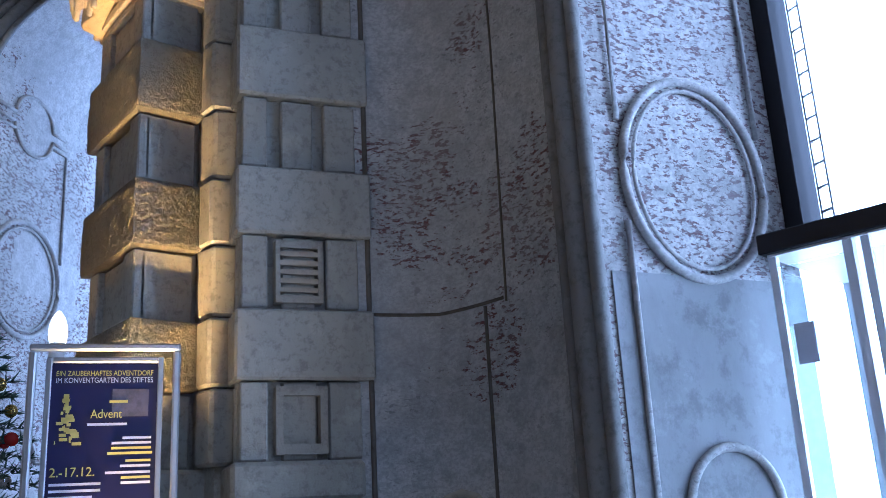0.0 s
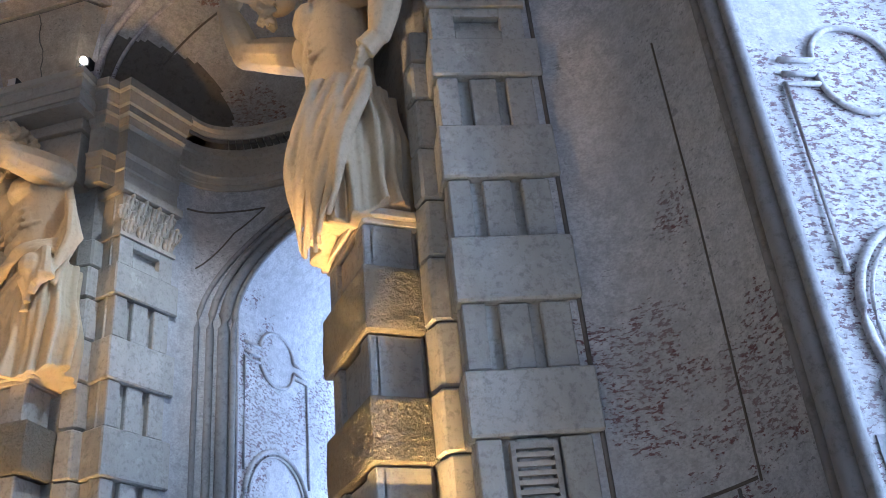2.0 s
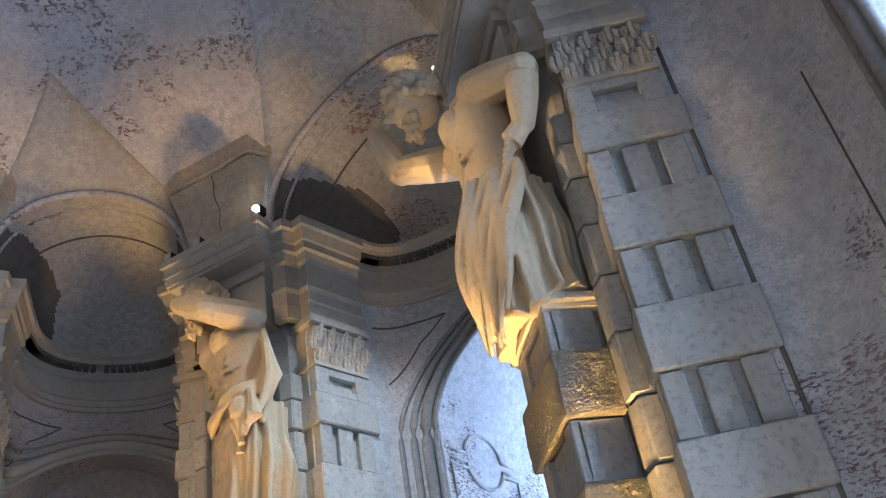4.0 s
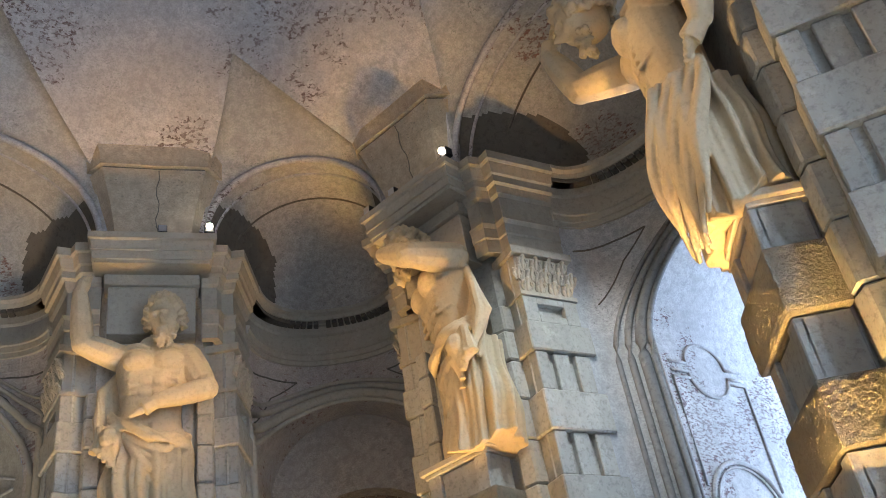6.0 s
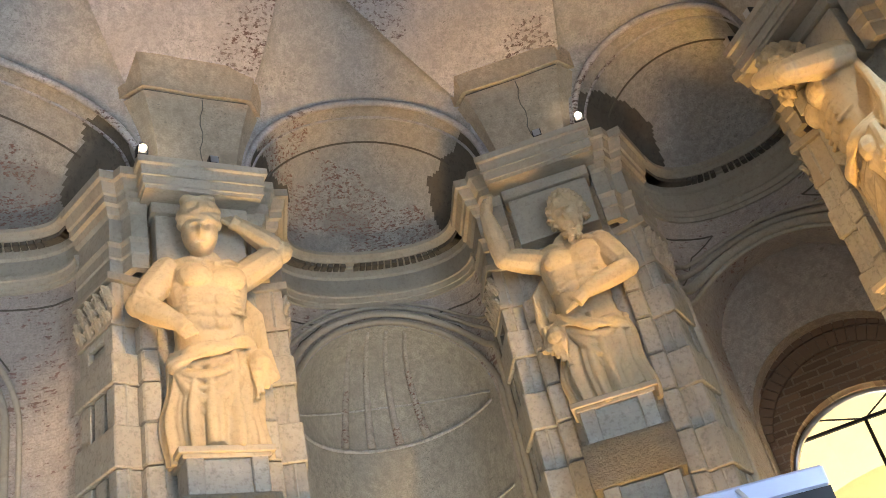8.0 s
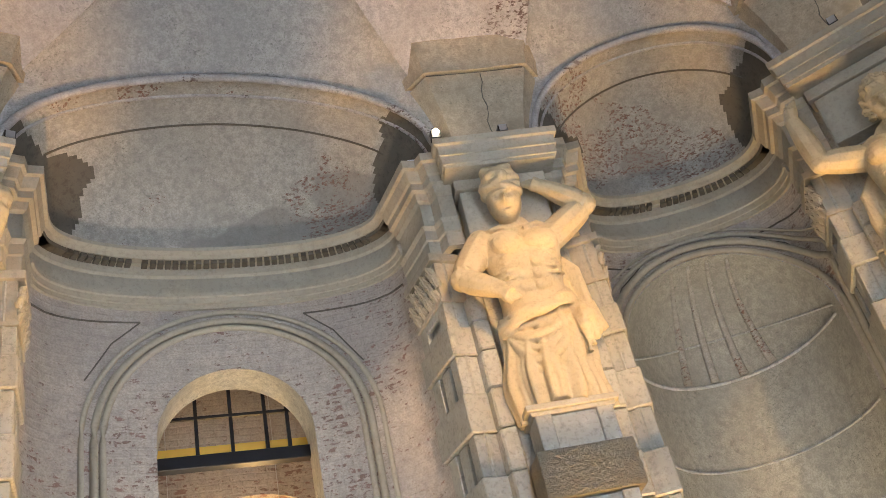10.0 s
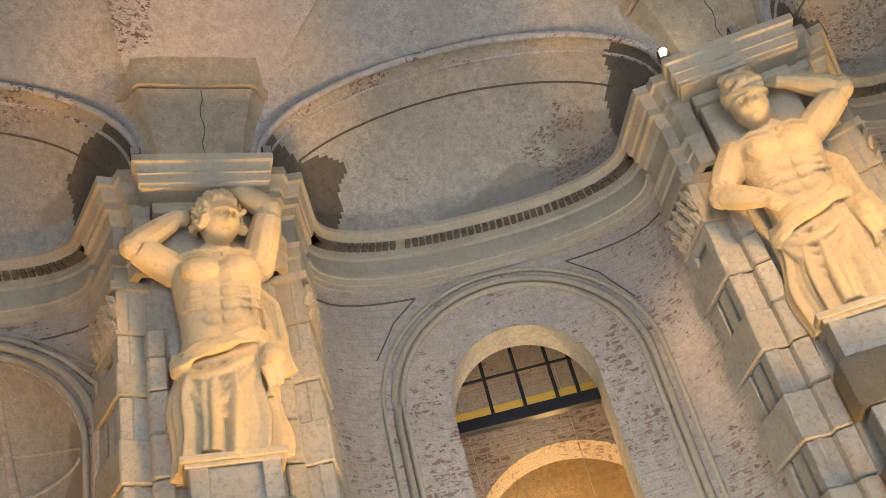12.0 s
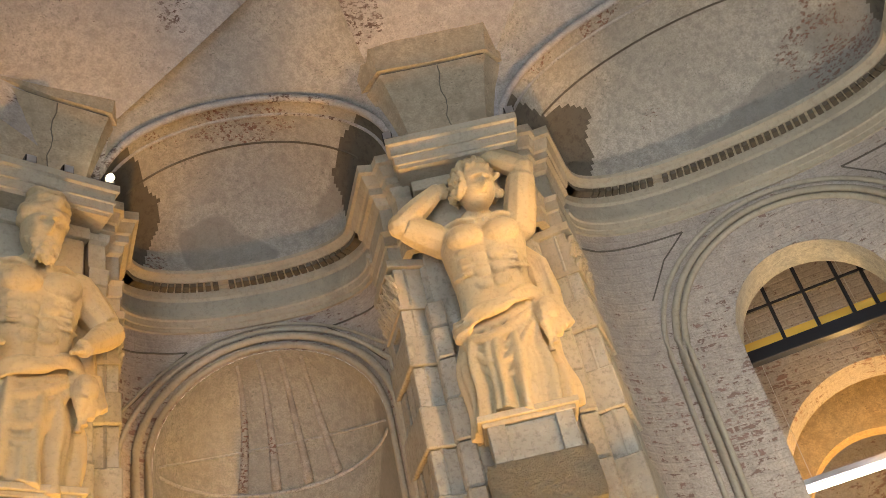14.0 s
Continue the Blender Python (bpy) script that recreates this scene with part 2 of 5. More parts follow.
def add_ball(bm, c, r, seg=12):
    m = Matrix.Translation(c) @ Matrix.Diagonal((*(r if isinstance(r, (tuple, list)) else (r, r, r)), 1))
    bmesh.ops.create_uvsphere(bm, u_segments=seg, v_segments=max(6, seg * 2 // 3), radius=1, matrix=m)


def add_grid(bm, rows, closed=False):
    """Sheet over rows of points."""
    vs = [[bm.verts.new(p) for p in row] for row in rows]
    for a, b in zip(vs, vs[1:]):
        m = len(a)
        for i in range(m if closed else m - 1):
            j = (i + 1) % m
            try:
                bm.faces.new((a[i], a[j], b[j], b[i]))
            except ValueError:
                pass


def set_courses(bm, fn):
    """Course coordinates (metres along, metres up) for brickwork materials."""
    lay = bm.loops.layers.uv.new("courses")
    for f in bm.faces:
        for l in f.loops:
            l[lay].uv = fn(l.vert.co)


def finish(bm, name, material, smooth=False, bevel=0.0):
    if bevel:
        bmesh.ops.bevel(bm, geom=[e for e in bm.edges if e.calc_length() > bevel * 3], offset=bevel, segments=1, affect='EDGES', clamp_overlap=True)
    bmesh.ops.recalc_face_normals(bm, faces=bm.faces)
    me = bpy.data.meshes.new(name)
    bm.to_mesh(me)
    bm.free()
    if smooth:
        me.polygons.foreach_set("use_smooth", [True] * len(me.polygons))
    for m in material if isinstance(material, (list, tuple)) else (material,):
        me.materials.append(m)
    return new(name, me)


def part(name, bm, material, parent, label="", smooth=False, bevel=0.0):
    ob = finish(bm, name, material, smooth, bevel)
    ob.parent = parent
    if label:
        tagged(ob, label)
    return ob


def structure(name, bm, material, label, category, smooth=False, bevel=0.0):
    return tagged(finish(bm, name, material, smooth, bevel), label, category, kind="structure")


def thicken(ob, t):
    m = ob.modifiers.new("thickness", "SOLIDIFY")
    m.thickness, m.offset = t, 1.0
    return ob


def sweep(bm, path, profile, side=1.0):
    """Moulding along a plan path; profile rows (out, z), out towards the hall."""
    n = len(path)
    rows = []
    for i, p in enumerate(path):
        a, b = Vector(path[max(i - 1, 0)]), Vector(path[min(i + 1, n - 1)])
        p = Vector(p)
        d0 = (p - a) if i else (b - p)
        d1 = (b - p) if i < n - 1 else d0
        d0.normalize(), d1.normalize()
        n0, n1 = Vector((d0.y, -d0.x)) * side, Vector((d1.y, -d1.x)) * side
        m = n0 + n1
        m = m / max(m.dot(n0), 0.3)
        rows.append([(p.x + m.x * o, p.y + m.y * o, z) for o, z in profile])
    add_grid(bm, rows)
    for row in (rows[0], rows[-1]):
        bm.faces.new([bm.verts.new(q) for q in row])


# ---- plan: piers and bays ----
# front middle of each ledge (in K), direction that the pier faces
PIERS = {
    "A": ((-0.600, 1.632), (-0.78, -0.63)),
    "B": ((-1.700, 1.925), (0.02, -1.0)),
    "C": ((-2.377, 1.360), (0.87, -0.50)),
    "D": ((-2.490, 0.240), (0.97, 0.20)),
    "E": ((-1.860, -1.290), (0.76, 0.65)),
    "F": ((-0.941, -2.066), (0.11, 0.99)),
}
CENTRE = Vector((-1.235, 0.04)) * K


def pier_axes(key):
    (x, y), n = PIERS[key]
    n = Vector(n).normalized()
    return Vector((x, y)) * K, Vector((-n.y, n.x)), -n     # front middle, right, back


def pier_point(key, t, b):
    o, rt, bk = pier_axes(key)
    return o + rt * t * K + bk * b * K


def pier_pose(key, z=0.0):
    o, rt, bk = pier_axes(key)
    return pose(o.x, o.y, z, 0, 0, math.degrees(math.atan2(rt.y, rt.x)))


FLANK_T, FLANK_B = 0.318, 0.305
CORN = 1.95     # top of the cornice, in K over the eye


class Bay:
    """One exedra between two piers; right and left as seen from inside."""

    def __init__(self, left, right, depth, front=None):
        self.pl, self.pr, self.depth = Vector(left), Vector(right), depth * K
        self.mid = (self.pl + self.pr) / 2
        self.es = (self.pr - self.pl).normalized()
        self.ed = Vector((-self.es.y, self.es.x))
        self.S = (self.pr - self.pl).length / 2
        fl, fr = front or (left, right)
        self.fl, self.fr = Vector(fl), Vector(fr)

    def d(self, s):
        a = min(1.0, abs(s / self.S))
        return self.depth * (1 - a ** 2.3) ** (1 / 2.3)

    def at(self, s, off=0.0):
        e = 0.004
        s0, s1 = max(-self.S, s - e), min(self.S, s + e)
        t = self.es * (s1 - s0) + self.ed * (self.d(s1) - self.d(s0))
        n = Vector((t.y, -t.x)).normalized()
        return self.mid + self.es * s + self.ed * self.d(s) + n * off

    def samples(self, extra=(), n=40):
        ss = [-self.S * math.cos(math.pi * i / n) for i in range(n + 1)]
        return sorted(set(round(v, 5) for v in ss + list(extra)))


def bay_between(k1, k2, depth):
    """k1 stands left of the bay seen from inside, k2 right of it."""
    return Bay(pier_point(k1, FLANK_T, FLANK_B), pier_point(k2, -FLANK_T, FLANK_B), depth,
               (pier_point(k1, 0.17, 0.06), pier_point(k2, -0.17, 0.06)))


HA_R = Vector((0.42, 0.35)) * K
BAYS = {
    "HA": Bay(pier_point("A", FLANK_T, FLANK_B), HA_R, 0.27, (pier_point("A", 0.17, 0.06), Vector((0.19, 0.10)) * K)),
    "AB": bay_between("B", "A", 0.25),
    "BC": bay_between("C", "B", 0.30),
    "CD": bay_between("D", "C", 0.25),
    "DE": bay_between("E", "D", 0.27),
    "EF": bay_between("F", "E", 0.23),
}

# opening: middle, half width, springing, crown (K over the eye); arch height over s
OPEN = {
    "HA": (0.0, 0.300 * K, 1.20, 1.60),
    "AB": (0.02 * K, 0.330 * K, 1.24, 1.585),
    "BC": (0.0, 0.325 * K, 1.24, 1.57),
    "CD": (0.0, 0.352 * K, 1.27, 1.655),
    "DE": (0.01 * K, 0.245 * K, 1.26, 1.505),
    "EF": (0.015 * K, 0.360 * K, 1.25, 1.63),
}


def arch_z(key, s, grow=0.0):
    m, w, zs, zc = OPEN[key]
    a = (s - m) / (w + grow)
    return Z(zs) + ((zc - zs) * K + grow) * math.sqrt(max(0.0, 1 - a * a))


def arch_path(key, off=0.0, grow=0.0, foot=0.0, n=28):
    """Points up one jamb, round the arch and down the other, on the wall's face."""
    bay = BAYS[key]
    m, w, zs, zc = OPEN[key]
    pts = [(m - w - grow, z) for z in (foot, foot + 1.2, 0.5 * (foot + Z(zs)))]
    for i in range(n + 1):
        s = m - (w + grow) * math.cos(math.pi * i / n)
        pts.append((s, arch_z(key, s, grow)))
    pts += [(m + w + grow, z) for z in (0.5 * (foot + Z(zs)), foot + 1.2, foot)]
    lim = bay.S * 0.999
    return [(*bay.at(max(-lim, min(lim, s)), off), z) for s, z in pts]


def build_wall(key, material):
    bay = BAYS[key]
    m, w, zs, zc = OPEN[key]
    extra = [m - w * math.cos(math.pi * i / 30) for i in range(31)]
    ss = bay.samples(extra)
    bm = bmesh.new()
    top = Z(CORN)
    for a, b in zip(ss, ss[1:]):
        inside = m - w - 1e-4 <= a and b <= m + w + 1e-4
        za = arch_z(key, a) if inside else 0.0
        zb = arch_z(key, b) if inside else 0.0
        steps = 1 if inside else 6
        for k in range(steps):
            f0, f1 = k / steps, (k + 1) / steps
            pa, pb = bay.at(a), bay.at(b)
            vs = [(*pa, za + (top - za) * f0), (*pb, zb + (top - zb) * f0), (*pb, zb + (top - zb) * f1), (*pa, za + (top - za) * f1)]
            bm.faces.new([bm.verts.new(v) for v in vs])
    bmesh.ops.remove_doubles(bm, verts=bm.verts, dist=0.0005)
    table = [(s, bay.at(s)) for s in ss]
    arc, run = {}, 0.0
    for (s0, p0), (s1, p1) in zip(table, table[1:]):
        arc[s0] = run
        run += (p1 - p0).length
    keys = sorted(arc)
    set_courses(bm, lambda v: (float(np.interp((v.xy - bay.mid).dot(bay.es), keys, [arc[k] for k in keys])), v.z))
    return structure("wall_" + key.lower(), bm, material, "curved exedra wall of old patched plaster with brick showing", "wall", smooth=True)


def build_reveal(key, depth, material, splay=0.0):
    """Jambs and soffit of an opening, running outwards."""
    bay = BAYS[key]
    front = arch_path(key)
    rows = []
    for i in range(9):
        f = i / 8
        row = []
        for x, y, z in front:
            p = Vector((x, y))
            s = (p - bay.mid).dot(bay.es)
            q = bay.mid + bay.es * s * (1 + splay * f) + bay.ed * ((p - bay.mid).dot(bay.ed) * (1 - f) + f * depth * K)
            row.append((*q, z))
        rows.append(row)
    bm = bmesh.new()
    add_grid(bm, rows)
    set_courses(bm, lambda v: ((v.xy - bay.mid).dot(bay.ed), v.z))
    return structure("reveal_" + key.lower(), bm, material, "deep arched opening with plastered jambs and soffit", "wall", smooth=False)


def build_moulding(key, name, off, grow, radius, label, material, foot=0.0):
    bm = bmesh.new()
    add_tube(bm, arch_path(key, off, grow, foot), radius, 10)
    return structure(name, bm, material, label, "moulding", smooth=True)


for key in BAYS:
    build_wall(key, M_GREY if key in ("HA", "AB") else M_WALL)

# closing wall behind the camera, with an opening added to let in fill light
loop = [HA_R, Vector((0.66, -0.15)) * K, Vector((0.62, -0.45)) * K, Vector((0.42, -1.15)) * K, Vector((0.25, -1.65)) * K, pier_point("F", -FLANK_T, FLANK_B)]
for n, (a, b) in enumerate(zip(loop, loop[1:])):
    for z0, z1 in (((0.0, 0.9), (Z(1.8), Z(2.4))) if n == 2 else ((0.0, Z(2.4)),)):
        bm = bmesh.new()
        add_grid(bm, [[(*a.lerp(b, i / 6), z) for i in range(7)] for z in (z0, (z0 + z1) / 2, z1)])
        thicken(structure("wall_back", bm, M_ROLL, "plain plastered wall that closes the hall", "wall"), 0.3)
a, b = loop[2], loop[3]
out = Vector((b.y - a.y, a.x - b.x)).normalized()
out = out if out.x > 0 else -out
# unseen glowing panel, added as a cool fill for the hall
bm = bmesh.new()
bm.faces.new([bm.verts.new(p) for p in ((*(a + out * 0.9), 0.0), (*(b + out * 0.9), 0.0), (*(b + out * 0.9), 8.0), (*(a + out * 0.9), 8.0))])
structure("backdrop_garden", bm, M_FILL_BACK, "glowing fill panel outside an added opening behind the camera", "sky")

# cornices of the bays
BAY_PROFILE = [(0.0, Z(1.735)), (0.030, Z(1.735)), (0.030, Z(1.752)), (0.046, Z(1.754)), (0.050, Z(1.774)), (0.066, Z(1.778)), (0.066, Z(1.790)), (0.008, Z(1.797)), (0.008, Z(1.862)), (0.03, Z(1.87)), (0.03, Z(1.905)), (0.06, Z(1.908)), (0.06, Z(1.913)),
               (0.13, Z(1.915)), (0.15, Z(1.928)), (0.19, Z(1.936)), (0.19, Z(1.95)), (0.0, Z(1.955))]
for key, bay in BAYS.items():
    bm = bmesh.new()
    sweep(bm, [bay.at(s) for s in bay.samples(n=48)], BAY_PROFILE)
    structure("cornice_" + key.lower(), bm, M_CORNICE, "moulded plaster cornice running round the exedra", "cornice")
    # worn dentils under the cornice, coloured dark for the shade of the undercut
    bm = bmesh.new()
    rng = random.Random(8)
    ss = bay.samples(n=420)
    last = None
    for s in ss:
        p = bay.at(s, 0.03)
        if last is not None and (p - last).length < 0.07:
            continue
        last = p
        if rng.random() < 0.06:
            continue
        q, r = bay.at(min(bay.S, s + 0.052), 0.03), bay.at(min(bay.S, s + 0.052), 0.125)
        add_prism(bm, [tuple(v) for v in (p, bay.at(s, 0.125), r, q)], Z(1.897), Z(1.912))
    tagged(structure("dentils_" + key.lower(), bm, M_MORTAR_SHADE, "row of worn dentils under the cornice, darkened as its undercut shade", "dentils"), kind="stuff")

# arch mouldings
for key in BAYS:
    rolls = (((0.012, 0.010 * K, 0.035), (0.015, 0.040 * K, 0.062), (0.0, 0.074 * K, 0.042)) if key == "HA" else ((0.012, 0.008 * K, 0.026), (0.014, 0.032 * K, 0.052), (0.01, 0.062 * K, 0.034), (0.008, 0.086 * K, 0.024)) if key in ("AB", "BC") else ((0.02, 0.014 * K, 0.030), (0.03, 0.046 * K, 0.036), (0.02, 0.076 * K, 0.024), (0.01, 0.098 * K, 0.016)))
    if key == "DE":
        rolls = ((0.01, 0.155 * K, 0.03), (0.015, 0.18 * K, 0.035), (0.01, 0.215 * K, 0.025))
    for n, (off, grow, rad) in enumerate(rolls):
        build_moulding(key, "trim_arch_" + key.lower(), off, grow, rad, "roll moulding round the arched opening", M_ROLL if key in ("HA", "AB") else M_CORNICE)

for key, depth in (("HA", 0.63), ("AB", 0.84), ("BC", 0.60), ("DE", 0.42)):
    build_reveal(key, depth, M_REVEAL if key in ("HA", "AB") else M_SURROUND if key == "DE" else M_WALL)

# niches
for key in ("CD", "EF"):
    bay = BAYS[key]
    m, w, zs, zc = OPEN[key]
    bm = bmesh.new()
    rows = []
    front = [bay.at(m - w), bay.at(m + w)]
    dd = bay.d(m - w)
    for i in range(17):
        z = Z(zs) * i / 8 if i <= 8 else None
        row = []
        for j in range(25):
            a = math.pi * j / 24
            if i <= 8:
                s, d, zz = m - w * math.cos(a), w * 0.85 * math.sin(a), z
            else:
                e = (i - 8) / 8 * math.pi / 2
                s, d, zz = m - w * math.cos(a), w * 0.85 * math.sin(a) * math.cos(e), Z(zs) + (zc - zs) * K * math.sin(a) * math.sin(e)
            dbase = bay.d(s)
            p = bay.mid + bay.es * s + bay.ed * (dbase + d)
            row.append((*p, zz))
        rows.append(row)
    add_grid(bm, rows)
    structure("niche_" + key.lower(), bm, M_NICHE, "round-headed wall niche with a plastered half dome", "niche", smooth=True)

# floor
bm = bmesh.new()
add_box(bm, -14, 8, -12, 14, -0.2, 0.0)
structure("floor", bm, M_FLOOR, "worn grey stone floor slabs", "floor")

# ---- vault ----
FRONT_RISE = 0.35


def front_arch(bay, n=40):
    pts = []
    for i in range(n + 1):
        a = math.pi * i / n
        p = bay.fl.lerp(bay.fr, 0.5 - 0.5 * math.cos(a))
        pts.append(Vector((*p, Z(CORN) + FRONT_RISE * K * math.sin(a) ** 0.8)))
    return pts


def exedra_point(bay, arch, i, f):
    """Point on the coved half dome: f runs from the cornice ring to the front arch."""
    n = len(arch) - 1
    k = min(int(i), n - 1)
    q = arch[k].lerp(arch[k + 1], i - k)
    ring = bay.at(-bay.S * math.cos(math.pi * i / n), 0.06)
    v = f * math.pi / 2
    h = 1 - math.cos(v)
    return Vector((ring.x + (q.x - ring.x) * h, ring.y + (q.y - ring.y) * h, Z(CORN) + (q.z - Z(CORN)) * math.sin(v)))


for num, (key, bay) in enumerate(BAYS.items()):
    arch = front_arch(bay)
    n = len(arch) - 1
    rows = [[exedra_point(bay, arch, i * n / 96, k / 40) for i in range(97)] for k in range(41)]
    bm = bmesh.new()
    add_grid(bm, rows)
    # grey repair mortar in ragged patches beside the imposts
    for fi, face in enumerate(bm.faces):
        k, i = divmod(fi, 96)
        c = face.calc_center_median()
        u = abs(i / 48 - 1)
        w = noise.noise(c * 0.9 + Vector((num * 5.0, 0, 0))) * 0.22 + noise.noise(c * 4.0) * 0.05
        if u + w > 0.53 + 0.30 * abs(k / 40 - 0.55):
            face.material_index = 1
    thicken(structure("ceiling_exedra_" + key.lower(), bm, (M_EXEDRA, M_MORTAR_SHADE), "coved half dome of stained plaster over the exedra", "ceiling", smooth=True), 0.08)
    bm = bmesh.new()
    add_tube(bm, [p + Vector((0, 0, -0.01)) for p in arch], 0.036, 8)
    add_tube(bm, [exedra_point(bay, arch, i, 0.90) for i in range(n + 1)], 0.018, 8)
    structure("trim_vault_" + key.lower(), bm, M_VAULT, "double plaster band along the front of the exedra vault", "moulding", smooth=True)
    bm = bmesh.new()
    add_tube(bm, [exedra_point(bay, arch, n * (0.16 + 0.68 * i / 30), 0.70 + 0.05 * math.sin(math.pi * i / 30)) for i in range(31)], 0.012, 6)
    structure("trim_edge_" + key.lower(), bm, M_MORTAR_SHADE, "worn edge of the lower plaster coat", "moulding", smooth=True)

REACH = {"HA": 0.62, "AB": 0.5, "BC": 0.42, "CD": 0.54, "DE": 0.75, "EF": 0.54}
NL, NP = 28, 8          # steps across a lunette and across each half web beside it
RINGS = [0.0, 0.02] + [0.02 + 0.98 * (k / 52) ** 1.15 for k in range(1, 53)]


def dome(rho):
    return 2.22 + 0.64 * (1 - rho * rho)


def foot(bay, v):
    """Point on the front arch, v from 0 (right pier) to 1 (left pier)."""
    p = bay.fr.lerp(bay.fl, v)
    a = math.acos(max(-1.0, min(1.0, 2 * v - 1)))
    return p, CORN + FRONT_RISE * math.sin(a) ** 0.8


tail = [Vector(p) * K for p in ((-0.6, -2.06), (-0.35, -2.0), (0.1, -1.75), (0.4, -1.2), (0.5, -0.6), (0.42, -0.15), (0.3, 0.0))]
rows, lunette_cols = [], set()
for q in RINGS:
    row = []
    rho = max(0.001, 1 - q)
    for bi, key in enumerate(BAYS):
        bay = BAYS[key]
        R = ((bay.fl + bay.fr) / 2 - CENTRE).length
        g = q * R / (REACH[key] * K)
        edge = max(0.0, 1 - g) ** 0.92
        top = dome(1 - REACH[key] * K / R)
        ridge = 2.30 + (top - 2.30) * math.sin(math.pi / 2 * min(1.0, g)) ** 0.95
        us = [-1 + (1 - edge) * i / NP for i in range(NP)] + [-edge + 2 * edge * i / NL for i in range(NL + 1)] + [edge + (1 - edge) * (i + 1) / NP for i in range(NP)]
        for c, u in enumerate(us):
            p, za = foot(bay, 0.5 + 0.5 * u)
            z = dome(rho)
            if q == 0.0:
                z = za
            elif edge > 0 and abs(u) < edge:
                arc = math.sqrt(max(0.0, 1 - (u / edge) ** 2))
                z = z + max(0.0, ridge - z) * arc ** 1.1
            w = CENTRE + (p - CENTRE) * rho
            if q == 0.0 and NP <= c < NP + NL:
                lunette_cols.add(len(row))
            row.append((w.x, w.y, Z(z)))
        if key != "EF":
            nxt = BAYS[list(BAYS)[bi + 1]]
            for f in (0.2, 0.4, 0.6, 0.8):
                w = CENTRE + (bay.fl.lerp(nxt.fr, f) - CENTRE) * rho
                row.append((w.x, w.y, Z(CORN if q == 0.0 else dome(rho))))
    for p in tail:
        w = CENTRE + (p - CENTRE) * rho
        row.append((w.x, w.y, Z(dome(rho))))
    rows.append(row)
bm = bmesh.new()
vs = [[bm.verts.new(p) for p in row] for row in rows]
n = len(rows[0])
for a, b in zip(vs, vs[1:]):
    for i in range(n):
        f = bm.faces.new((a[i], a[(i + 1) % n], b[(i + 1) % n], b[i]))
        f.material_index = 1 if i in lunette_cols else 0
        f.smooth = True
bmesh.ops.remove_doubles(bm, verts=bm.verts, dist=0.002)
for e in bm.edges:
    if len(e.link_faces) == 2 and e.link_faces[0].material_index != e.link_faces[1].material_index:
        e.smooth = False
thicken(structure("ceiling", bm, (M_VAULT, M_LUNETTE), "shallow oval vault of pale blotched lime plaster with smooth lunettes", "ceiling"), 0.15)

# ---- piers ----
COURSES = [(0.112, 0.239, 0), (0.239, 0.358, 1), (0.358, 0.484, 0), (0.484, 0.605, 1), (0.605, 0.735, 0), (0.735, 0.870, 1), (0.870, 1.000, 0),
           (1.000, 1.125, 1), (1.125, 1.250, 0), (1.250, 1.350, 1), (1.350, 1.440, 2)]


def kk(pts):
    return [(x * K, y * K) for x, y in pts]


def flank_quad(side, f0, f1, out, back=0.10):
    """Plan quad on the flank line, from fraction f0 to f1 of its length, proud by out."""
    a, b = Vector((0.262, 0.122)), Vector((0.322, 0.312))
    d = (b - a).normalized()
    n = Vector((d.y, -d.x))
    p, q = a.lerp(b, f0), a.lerp(b, f1)
    quad = [p + n * out, q + n * out, q - n * back, p - n * back]
    pts = [(v.x * side, v.y) for v in quad]
    return kk(pts if side > 0 else pts[::-1])


